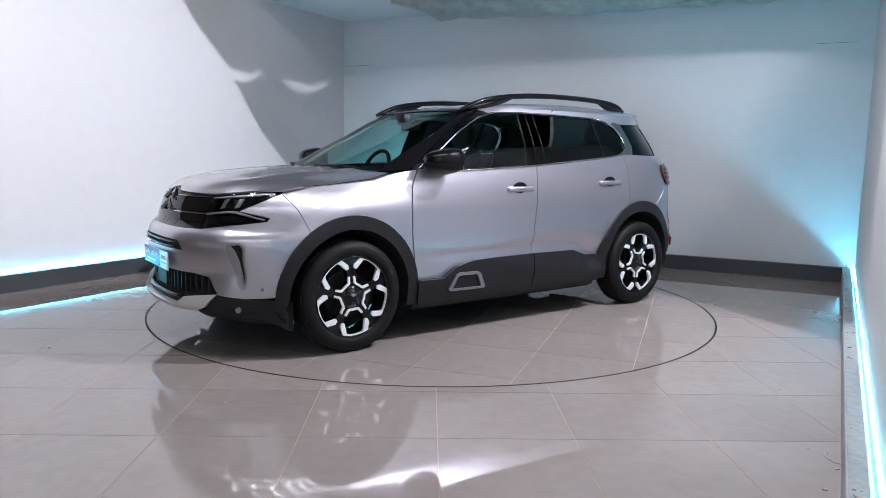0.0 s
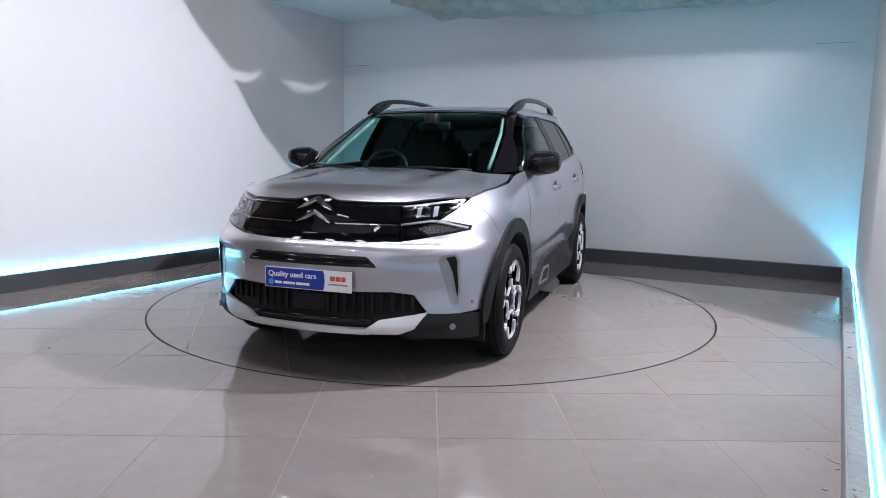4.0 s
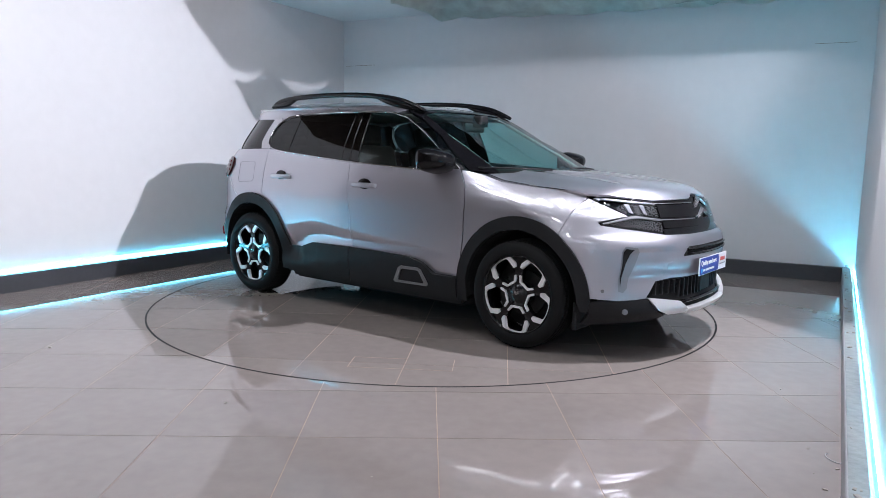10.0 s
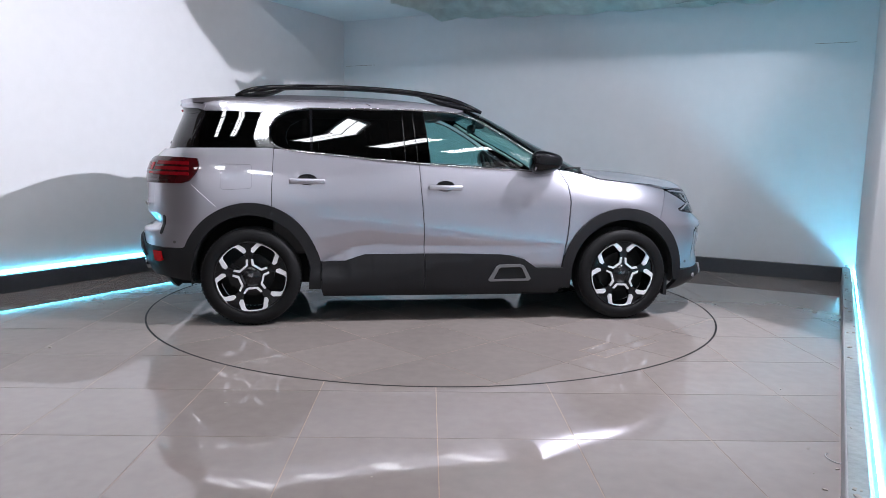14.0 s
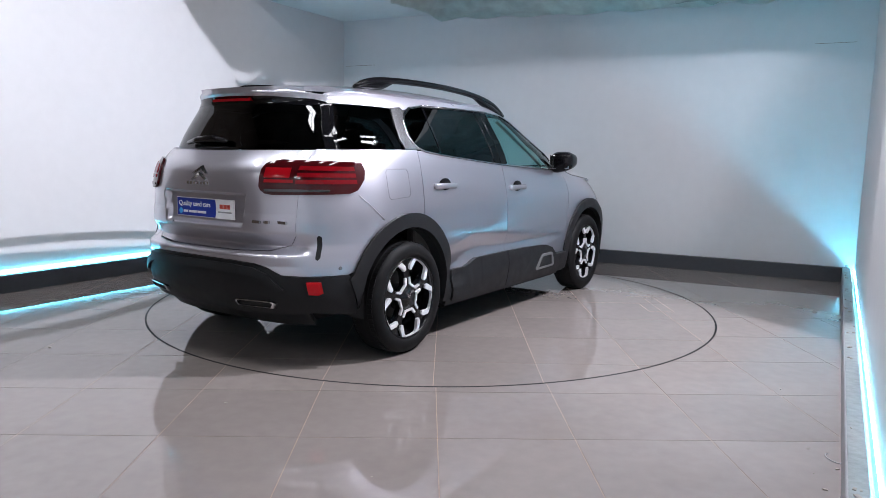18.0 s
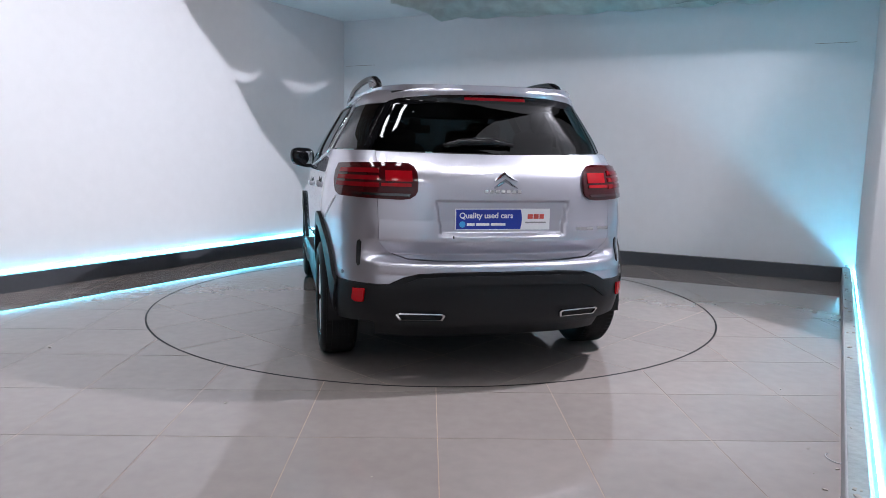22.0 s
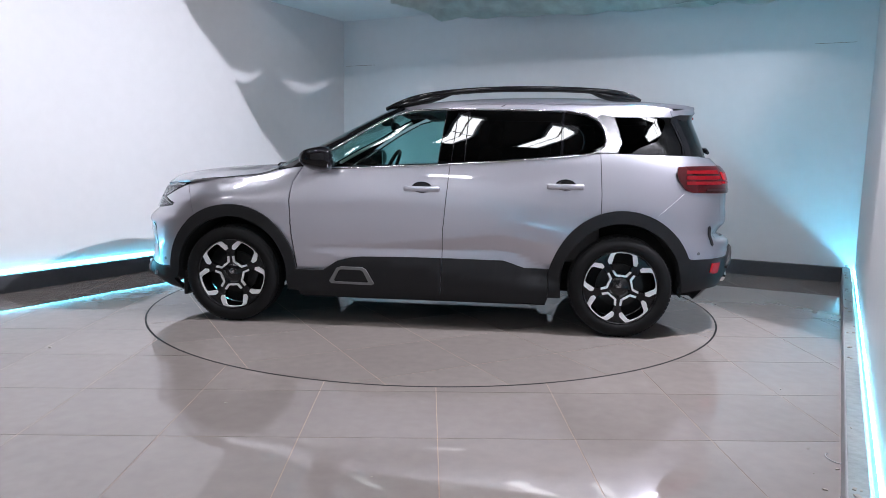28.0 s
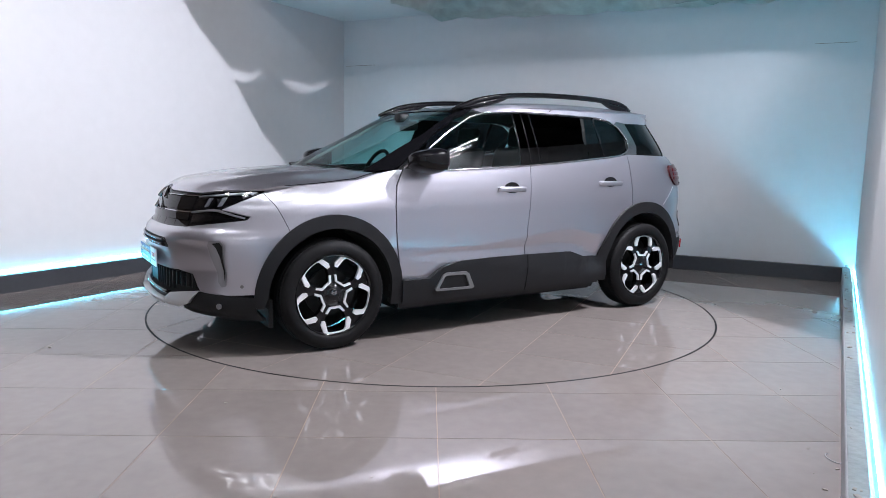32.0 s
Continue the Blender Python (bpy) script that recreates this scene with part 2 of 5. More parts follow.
# an added unseen leaf keeps the beam off the end of the far wall
edge_a, edge_b = Vector((3.95, 1.45, 2.75)), Vector((2.72, 2.06, -0.2))
inv = ob.matrix_world.inverted()
pa, pb = inv @ (FLOOD + (edge_a - FLOOD) * 0.11), inv @ (FLOOD + (edge_b - FLOOD) * 0.11)
pc, pd = inv @ (FLOOD + (edge_b + Vector((3.2, -1.6, 0)) - FLOOD) * 0.11), inv @ (FLOOD + (edge_a + Vector((3.2, -1.6, 0)) - FLOOD) * 0.11)
bm = bmesh.new()
bm.faces.new([bm.verts.new(p) for p in (pa, pb, pc, pd)])
bmesh.ops.solidify(bm, geom=bm.faces[:], thickness=0.003)
part("beam_blocker", bm, EDGE, ob, "added black leaf that blocks the beam")
tagged(ob, "grey floodlight on a bracket with an added beam blocker", "floodlight")


# unseen black mask added in the beam; edge and two gaps shape the light
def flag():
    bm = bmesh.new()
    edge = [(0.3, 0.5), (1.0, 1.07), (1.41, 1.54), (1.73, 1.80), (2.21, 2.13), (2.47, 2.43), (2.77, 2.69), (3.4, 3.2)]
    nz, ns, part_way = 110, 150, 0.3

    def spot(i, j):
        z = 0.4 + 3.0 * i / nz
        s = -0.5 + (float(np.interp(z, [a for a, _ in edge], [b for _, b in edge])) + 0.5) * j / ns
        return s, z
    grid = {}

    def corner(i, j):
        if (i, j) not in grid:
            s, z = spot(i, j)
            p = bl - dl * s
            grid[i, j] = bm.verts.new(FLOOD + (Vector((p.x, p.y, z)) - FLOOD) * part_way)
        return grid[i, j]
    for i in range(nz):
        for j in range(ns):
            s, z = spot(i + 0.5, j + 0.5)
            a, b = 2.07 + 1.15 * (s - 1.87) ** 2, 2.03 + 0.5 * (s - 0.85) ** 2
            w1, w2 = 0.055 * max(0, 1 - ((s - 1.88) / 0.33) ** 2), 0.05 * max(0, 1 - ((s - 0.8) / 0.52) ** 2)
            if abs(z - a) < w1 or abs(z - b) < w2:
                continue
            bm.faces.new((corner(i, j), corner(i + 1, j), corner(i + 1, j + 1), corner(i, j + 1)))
    ob = new("beam_mask", mesh_from("beam_mask", bm, EDGE))
    tagged(ob, "unseen black mask added to shape the flood beam", "light flag")


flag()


# sagging plastic sheet under the ceiling
def sheet():
    bm = bmesh.new()
    nu, nv = 70, 34
    grid = []
    for i in range(nu + 1):
        u = i / nu
        row = []
        for j in range(nv + 1):
            v = j / nv
            x = -0.5 + u * 4.5
            fold = float(np.interp(x, [-0.5, -0.46, 0.0, 0.77, 1.93, 3.27, 4.0], [1.6, 1.68, 2.5, 2.33, 1.88, 1.17, 0.8]))
            y = fold + (v - 0.55) * 1.45 * float(np.interp(x, [-0.5, 0.7], [0.3, 1.0]))
            near = max(0.0, 0.55 - v) / 0.55
            far = max(0.0, v - 0.55) / 0.45
            z = 2.752 + 0.03 * math.sin(u * 7) * 0.3 + 0.23 * near ** 1.3 + 0.23 * far ** 0.9
            z += 0.012 * math.sin(u * 55 + v * 20) + 0.035 * noise.noise(Vector((u * 13, v * 6, 0))) + 0.015 * noise.noise(Vector((u * 40, v * 15, 3)))
            z = min(z, 2.985)
            row.append(bm.verts.new((x, y, z)))
        grid.append(row)
    for i in range(nu):
        for j in range(nv):
            bm.faces.new((grid[i][j], grid[i][j + 1], grid[i + 1][j + 1], grid[i + 1][j]))
    bmesh.ops.solidify(bm, geom=bm.faces[:], thickness=0.004)
    ob = new("plastic_sheet", mesh_from("plastic_sheet", bm, SHEETING, True))
    tagged(ob, "crumpled grey green plastic sheet sagging under the ceiling", "sheet")


sheet()

# little fixing clip where the ledge meets the far wall
bm = bmesh.new()
cp = sr + dr * 0.03 + nr * 0.035
box(bm, -0.02, 0.02, -0.012, 0.012, 0.0, 0.014, 0.004, pose(cp.x, cp.y, SKIRT_H + 0.0072, 0, 0, 60))
box(bm, -0.006, 0.006, -0.012, 0.012, 0.012, 0.03, 0.003, pose(cp.x, cp.y, SKIRT_H + 0.0072, 0, 0, 60))
tagged(new("fixing_clip", mesh_from("fixing_clip", bm, STEEL)), "small grey fixing clip on the ledge", "clip")

# plasterboard joint cracks on the far wall
bn = (br - bl).normalized()
inn = Vector((bn.y, -bn.x))
bm = bmesh.new()
for a, b in ((0.03, 0.5), (5.75, 6.12)):
    p, q = bl + bn * a + inn * 0.001, bl + bn * b + inn * 0.001
    prism(bm, [p, q, q - inn * 0.01, p - inn * 0.01], 2.40, 2.404)
tagged(new("wall_joint", mesh_from("wall_joint", bm, GROUT)), "thin cracked joint across the plasterboard", "joint", kind="structure")
# ---------------------------------------------------------------- the car: surfaces
PAINT = material("silver_metallic_paint", (0.46, 0.455, 0.51), 0.36, metal=0.92, coat=1.0, coat_rough=0.012, coat_ior=1.9)
BLACK = material("satin_black_plastic", (0.013, 0.0132, 0.0145), 0.48, grain=0.1, scale=160, bump=0.06, spec=0.2)
GLOSS = material("piano_black", (0.004, 0.004, 0.005), 0.02, spec=0.3)
CHROME = material("chrome_trim", (0.58, 0.58, 0.6), 0.1, metal=1.0)
BRIGHT = material("bright_brushed_trim", (0.46, 0.46, 0.48), 0.2, metal=1.0)
SATIN = material("satin_silver_trim", (0.74, 0.74, 0.76), 0.3, metal=0.6)
GREYTRIM = material("mid_grey_trim", (0.17, 0.17, 0.175), 0.4, metal=0.3)
SHADEGREY = material("shaded_intake_paint", (0.3, 0.3, 0.32), 0.4, metal=0.6)
RUBBER = material("tyre_rubber", (0.007, 0.007, 0.0075), 0.6, spec=0.15, grain=0.2, scale=60, bump=0.1)
ALLOY = material("machined_alloy", (0.82, 0.82, 0.84), 0.3, metal=0.4)
LAMPSILVER = material("lamp_silver", (0.28, 0.28, 0.3), 0.35, metal=0.6)
DARKCHROME = material("smoked_chrome", (0.1, 0.1, 0.105), 0.15, metal=1.0)
RIMBLACK = material("gloss_black_alloy", (0.006, 0.006, 0.007), 0.12, spec=0.35)
INNER = material("dark_underbody", (0.006, 0.006, 0.007), 0.9)
FABRIC = material("dark_grey_seat_cloth", (0.035, 0.033, 0.033), 0.85, grain=0.2, scale=80, bump=0.2)
CREAM = material("pale_headliner", (0.36, 0.35, 0.33), 0.9, grain=0.05, scale=60)
CLEAR = glass("green_tinted_glass", (0.56, 0.82, 0.8))
PRIVACY = glass("privacy_glass", (0.022, 0.025, 0.028), base=0.05)
LENS = glass("clear_lamp_lens", (0.9, 0.92, 0.95))
REDLENS = material("red_lamp_lens", (0.14, 0.002, 0.005), 0.1, coat=0.05, spec=0.2)
REDGLOW = material("bright_red_reflector", (0.38, 0.006, 0.01), 0.15, coat=0.0, spec=0.3)
REDMID = material("glowing_red_lens", (0.26, 0.003, 0.007), 0.1, coat=0.05, spec=0.2)
DARKRED = material("smoked_red_lens", (0.035, 0.0018, 0.003), 0.05, coat=0.0, spec=0.4)
BLUE = material("blue_plate_vinyl", (0.012, 0.035, 0.33), 0.35)
WHITE = material("white_plate_vinyl", (0.82, 0.82, 0.84), 0.35)
SKYBLUE = material("light_blue_print", (0.06, 0.36, 0.75), 0.4)
REDPRINT = material("red_print", (0.62, 0.09, 0.07), 0.4)
GREYPRINT = material("grey_print", (0.3, 0.3, 0.32), 0.4)
DISC = material("brake_steel", (0.02, 0.02, 0.02), 0.5, metal=0.6, grain=0.1, scale=40)


def lerp(table, v):
    return float(np.interp(v, [a for a, _ in table], [b for _, b in table]))


def smooth_lerp(table, v):
    """A smooth curve through (v, value) pairs."""
    xs = [a for a, _ in table]
    if v <= xs[0]:
        return table[0][1]
    if v >= xs[-1]:
        return table[-1][1]
    i = max(k for k in range(len(xs) - 1) if xs[k] <= v)

    def slope(k):
        if k <= 0 or k >= len(xs) - 1:
            k2, k1 = min(k + 1, len(xs) - 1), max(k - 1, 0)
            return (table[k2][1] - table[k1][1]) / (xs[k2] - xs[k1])
        return (table[k + 1][1] - table[k - 1][1]) / (xs[k + 1] - xs[k - 1])
    h = xs[i + 1] - xs[i]
    s = (v - xs[i]) / h
    a, b, da, db = table[i][1], table[i + 1][1], slope(i) * h, slope(i + 1) * h
    return a * (2 * s ** 3 - 3 * s * s + 1) + da * (s ** 3 - 2 * s * s + s) + b * (3 * s * s - 2 * s ** 3) + db * (s ** 3 - s * s)


WIDTH = [(0.18, 0.84), (0.3, 0.872), (0.42, 0.891), (0.5, 0.896), (0.6, 0.9), (0.72, 0.903), (0.8, 0.904), (0.9, 0.904), (1.0, 0.892), (1.1, 0.872), (1.2, 0.845), (1.3, 0.803), (1.4, 0.748), (1.5, 0.69), (1.56, 0.652), (1.6, 0.615), (1.64, 0.55)]


# crease over the lower door and the scallop's lower edge, from front to rear
CREASE = [(-0.7, 0.578), (-0.22, 0.607), (0.175, 0.645), (0.55, 0.684), (0.66, 0.68), (0.87, 0.635), (1.05, 0.63)]
SCALLOP = [(-0.7, 0.556), (-0.2, 0.564), (0.54, 0.574), (0.7, 0.552), (0.78, 0.50), (0.9, 0.46), (1.05, 0.46)]
# step between bumper and tailgate, and the crease below the plate
TUCK = [(0.6, 0.0), (0.645, 0.02), (0.66, 0.016), (0.675, -0.03), (0.70, -0.048), (0.772, 0.014), (0.785, 0.014), (0.88, 0.0)]


def ease(v):
    v = min(1.0, max(0.0, v))
    return v * v * (3 - 2 * v)


class Skin:
    """A body surface: a plan outline for each height, with rounded front and rear ends."""

    def __init__(self, xcf, xcr, front, rear, nf, nr, shoulder):
        self.xcf, self.xcr, self.front, self.rear, self.nf, self.nr, self.shoulder = xcf, xcr, front, rear, nf, nr, shoulder
        self.lf, self.ls, self.lr = 1.7, 2.5, 1.5
        self.end = self.lf + self.ls + self.lr

    def half(self, x, z):
        w = smooth_lerp(WIDTH, z)
        if self.shoulder and z < 0.72:
            # scalloped lower door: turns in below a rising crease, then flares out again above the cladding
            up, low = lerp(CREASE, -x), lerp(SCALLOP, -x)
            turn_in, flare = max(0.0, up - z), max(0.0, low - z)
            turn_in = min(turn_in, up - low)
            d = 0.36 * turn_in * turn_in / (turn_in + 0.01) - 0.16 * flare * flare / (flare + 0.012)
            w -= max(0.0, d) * ease((x + 1.04) / 0.2) * ease((0.84 - x) / 0.25) * ease((z - 0.3) / 0.1)
        if self.shoulder and x > 0.6 and z > 0.84:
            w -= ease((x - 0.6) / 0.8) * 1.9 * (z - 0.84) ** 2
        return w

    def ends(self, z):
        return smooth_lerp(self.front, z) - lerp(self.xcf, z), self.xcr - smooth_lerp(self.rear, z), lerp(self.nf, z), lerp(self.nr, z), lerp(self.xcf, z)

    def at(self, u, z):
        s = 1
        if u < 0:
            u, s = -u, -1
        if u > self.end:
            u, s = 2 * self.end - u, -1
        af, ar, nf, nr, xc = self.ends(z)
        if u < self.lf:
            a = u / self.lf * math.pi / 2
            r = (abs(math.cos(a)) ** nf + abs(math.sin(a)) ** nf) ** (-1 / nf)
            x = xc + af * r * math.cos(a)
            y = self.half(x, z) * r * math.sin(a)
            if self.shoulder and z < 0.72:
                x -= 0.03 * ease((y - 0.36) / 0.26) * ease((0.775 - y) / 0.05) * ease((0.705 - z) / 0.05) * ease((z - 0.4) / 0.12)
        elif u > self.end - self.lr:
            a = (self.end - u) / self.lr * math.pi / 2
            r = (abs(math.cos(a)) ** nr + abs(math.sin(a)) ** nr) ** (-1 / nr)
            if self.shoulder:
                ar += lerp(TUCK, z) * min(1, max(0, (0.79 - a) / 0.1))
            x = self.xcr - ar * r * math.cos(a)
            y = self.half(x, z) * r * math.sin(a)
            if self.shoulder:
                # pressed recess round the plate
                w = 0.345 + (z - 0.8) * 0.14
                x += 0.04 * ease((w - abs(y)) / 0.026) * ease((z - 0.792) / 0.034) * ease((0.99 - z) / 0.018)
        else:
            x = xc - (u - self.lf) / self.ls * (xc - self.xcr)
            y = self.half(x, z)
        return Vector((x, s * y, z))

    def u(self, view, a, z):
        """Surface coordinate of a front (F), rear (B) or side (S) view place."""
        af, ar, nf, nr, xc = self.ends(z)
        if view == "F":
            s = -1 if a < 0 else 1
            q = min(0.9999, abs(a) / smooth_lerp(WIDTH, z))
            return s * math.atan2(q, (1 - q ** nf) ** (1 / nf)) / (math.pi / 2) * self.lf
        if view == "B":
            q = min(0.9999, abs(a) / smooth_lerp(WIDTH, z))
            v = math.atan2(q, (1 - q ** nr) ** (1 / nr)) / (math.pi / 2) * self.lr
            return self.end - v if a >= 0 else self.end + v
        if a > xc:
            q = min(0.9999, (a - xc) / af)
            return math.atan2((1 - q ** nf) ** (1 / nf), q) / (math.pi / 2) * self.lf
        if a < self.xcr:
            q = min(0.9999, (self.xcr - a) / ar)
            return self.end - math.atan2((1 - q ** nr) ** (1 / nr), q) / (math.pi / 2) * self.lr
        return self.lf + (xc - a) / (xc - self.xcr) * self.ls

    def normal(self, u, z):
        e = 2e-3
        du, dz = self.at(u + e, z) - self.at(u - e, z), self.at(u, z + e) - self.at(u, z - e)
        return du.cross(dz).normalized()


BODY = Skin([(0.2, 1.5), (0.72, 1.5), (0.9, 1.3), (1.0, 1.2), (1.2, 1.2)], -1.3,
            [(0.18, 2.0), (0.24, 2.15), (0.29, 2.235), (0.33, 2.24), (0.4, 2.215), (0.5, 2.222), (0.6, 2.24), (0.68, 2.238), (0.735, 2.222), (0.765, 2.19), (0.8, 2.178), (0.85, 2.168), (0.9, 2.155), (0.95, 2.135), (0.985, 2.11), (1.03, 2.04), (1.15, 1.9)],
            [(0.18, -2.05), (0.3, -2.16), (0.4, -2.225), (0.5, -2.25), (0.6, -2.245), (0.66, -2.225), (0.72, -2.2), (0.85, -2.215), (1.0, -2.215), (1.1, -2.2), (1.15, -2.172), (1.2, -2.125), (1.25, -2.07)],
            [(0.2, 2.5), (0.68, 2.4), (0.9, 2.1), (1.0, 2.1)], [(0.2, 3.2), (0.6, 3.1), (0.9, 2.9), (1.25, 2.8)], True)
HOUSE = Skin([(1.1, 0.45), (1.25, 0.28), (1.4, -0.02), (1.52, -0.28), (1.6, -0.5)], -1.1,
             [(1.05, 1.3), (1.11, 1.19), (1.25, 0.9), (1.39, 0.61), (1.52, 0.34), (1.56, 0.24), (1.62, 0.02)],
             [(1.05, -2.11), (1.15, -2.085), (1.22, -2.062), (1.25, -2.05), (1.3, -2.034), (1.4, -2.0), (1.5, -1.965), (1.54, -1.972), (1.56, -1.985), (1.62, -1.92)],
             [(1.1, 2.6), (1.35, 3.0), (1.52, 4.4), (1.6, 4.5)], [(1.1, 3.0), (1.3, 3.0), (1.5, 2.7), (1.6, 2.7)], False)


def dense(poly, step=0.03):
    out = []
    n = len(poly)
    for i in range(n):
        a, b = poly[i], poly[(i + 1) % n]
        out.append(a)
        if a[0] == b[0]:
            k = int(math.hypot(a[1] - b[1], a[2] - b[2]) / step)
            for j in range(1, k):
                f = j / k
                out.append((a[0], a[1] + (b[1] - a[1]) * f, a[2] + (b[2] - a[2]) * f))
    return out


def cut_grid(bm, su, sz):
    for axis, step in ((0, su), (1, sz)):
        lo = min(v.co[axis] for v in bm.verts)
        hi = max(v.co[axis] for v in bm.verts)
        k = int((hi - lo) / step) + 1
        no = Vector((1, 0, 0)) if axis == 0 else Vector((0, 1, 0))
        for i in range(1, k):
            c = lo + (hi - lo) * i / k
            bmesh.ops.bisect_plane(bm, geom=bm.verts[:] + bm.edges[:] + bm.faces[:], dist=1e-6, plane_co=no * c, plane_no=no)


def finish_panel(name, bm, place, off, thick, mirror, mat):
    """Maps a flat cut polygon on to a surface and gives it turned-in edges."""
    flat = [(v.co.x, v.co.y) for v in bm.verts]
    bm.verts.index_update()
    faces = [[v.index for v in f.verts] for f in bm.faces]
    rim = [(e.verts[0].index, e.verts[1].index, e.link_faces[0].calc_center_median().copy()) for e in bm.edges if len(e.link_faces) == 1]
    bm.free()
    pts, nrm = [], []
    for u, z in flat:
        p, n = place(u, z)
        p = p + n * off
        if mirror:
            p, n = Vector((p.x, -p.y, p.z)), Vector((n.x, -n.y, n.z))
        pts.append(p)
        nrm.append(n)
    good = []
    for f in faces:
        a, b, c = pts[f[0]], pts[f[1]], pts[f[2]]
        out = (b - a).cross(c - a).dot(nrm[f[0]])
        good.append(f if out >= 0 else f[::-1])
    normals = [tuple(n) for n in nrm]
    if thick:
        used = {}
        for i, j, c in rim:
            for k in (i, j):
                if k not in used:
                    used[k] = (len(pts), len(pts) + 1)
                    pts += [pts[k].copy(), pts[k] - nrm[k] * thick]
                    normals += [(0, 0, 0), (0, 0, 0)]
        for i, j, c in rim:
            good.append([used[i][0], used[j][0], used[j][1], used[i][1]])
    me = bpy.data.meshes.new(name)
    me.from_pydata([tuple(p) for p in pts], [], good)
    me.materials.append(mat)
    me.shade_smooth()
    me.normals_split_custom_set_from_vertices(normals)
    return me


def panel(name, poly, mat, parent, skin=None, off=0.0, thick=0.016, mirror=False, su=0.09, sz=0.05, label="", step=0.03):
    """A body panel cut out of a surface; poly: (view, place, height)."""
    skin = skin or BODY
    bm = bmesh.new()
    seen, vs = set(), []
    for v, a, z in dense(poly, step):
        c = (round(skin.u(v, a, z), 4), round(z, 4))
        if c not in seen:
            seen.add(c)
            vs.append(bm.verts.new((c[0], c[1], 0)))
    bm.faces.new(vs)
    bm.normal_update()
    bmesh.ops.triangulate(bm, faces=bm.faces[:])
    cut_grid(bm, su, sz)

    def place(u, z):
        n = skin.normal(u, z)
        return skin.at(u, z), n
    ob = new(name, finish_panel(name, bm, place, off, thick, mirror, mat))
    ob.parent = parent
    return tagged(ob, label) if label else ob


def top_panel(name, ring, height, mat, parent, thick=0.014, su=0.08, sz=0.08, label=""):
    """A panel seen from above: ring of (x, y), height(x, y)."""
    bm = bmesh.new()
    bm.faces.new([bm.verts.new((x, y, 0)) for x, y in ring])
    bm.normal_update()
    bmesh.ops.triangulate(bm, faces=bm.faces[:])
    cut_grid(bm, su, sz)

    def place(x, y):
        e = 3e-3
        n = Vector((-(height(x + e, y) - height(x - e, y)) / (2 * e), -(height(x, y + e) - height(x, y - e)) / (2 * e), 1)).normalized()
        return Vector((x, y, height(x, y))), n
    ob = new(name, finish_panel(name, bm, place, 0, thick, False, mat))
    ob.parent = parent
    return tagged(ob, label) if label else ob


def S(*pairs):
    return [("S", a, b) for a, b in pairs]


def F(*pairs):
    return [("F", a, b) for a, b in pairs]


def B(*pairs):
    return [("B", a, b) for a, b in pairs]


def arc(cx, cz, rx, rz, a0, a1, n=22):
    return [(cx + rx * math.cos(radians(a0 + (a1 - a0) * i / n)), cz + rz * math.sin(radians(a0 + (a1 - a0) * i / n))) for i in range(n + 1)]


HF, HR, HZ = 1.335, -1.395, 0.345
car = new("car")
tagged(car, "silver compact SUV with black trim, parked on a turntable", "car")
CAR_Y = 0.107

G = 0.0025  # half a shut line


LAMP_TOP = [(0.0, 1.0), (0.05, 0.994), (0.1, 0.972), (0.15, 0.966), (0.3, 0.963), (0.462, 0.961), (0.55, 0.974), (0.66, 0.989), (0.748, 0.997)]


def hood_base(x, y):
    zc = smooth_lerp([(0.95, 1.135), (1.15, 1.128), (1.35, 1.118), (1.55, 1.105), (1.75, 1.083), (1.9, 1.059), (2.0, 1.034), (2.06, 1.01), (2.1, 0.988), (2.2, 0.93)], x)
    q = abs(y) / 0.8
    fade = ease((2.0 - x) / 0.4)
    ridge = 0.012 * math.exp(-((abs(y) - 0.5 - 0.02 * (x - 1.5)) / 0.06) ** 2) * fade
    dip = 0.009 * math.exp(-((abs(y) - 0.35) / 0.09) ** 2) * fade
    drop = lerp([(1.0, 0.03), (1.15, 0.066), (1.3, 0.08), (1.5, 0.085), (1.75, 0.095), (2.1, 0.05)], x)
    return zc - drop * q ** 2.6 + ridge - dip


def nose(y):
    """Front end of the bonnet at y, and how far the surface has to fall to the lamps there."""
    z = lerp(LAMP_TOP, abs(y))
    x = BODY.at(BODY.u("F", min(abs(y), 0.748), z), z).x - 0.004
    return x, max(0.0, hood_base(x, y) - z - 0.003)


NOSE = [(i * 0.022, nose(i * 0.022)) for i in range(35)]


def hood_z(x, y):
    a = abs(y)
    xe, fall = lerp([(k, v[0]) for k, v in NOSE], a), lerp([(k, v[1]) for k, v in NOSE], a)
    v = max(0.0, (x - xe + 0.17) / 0.17)
    return hood_base(x, y) - fall * v ** 2.4


def hood_edge(n=34):
    """Front edge of the bonnet from the centre to the wing, as (x, y)."""
    return [(nose(0.748 * i / n)[0], 0.748 * i / n) for i in range(n + 1)]


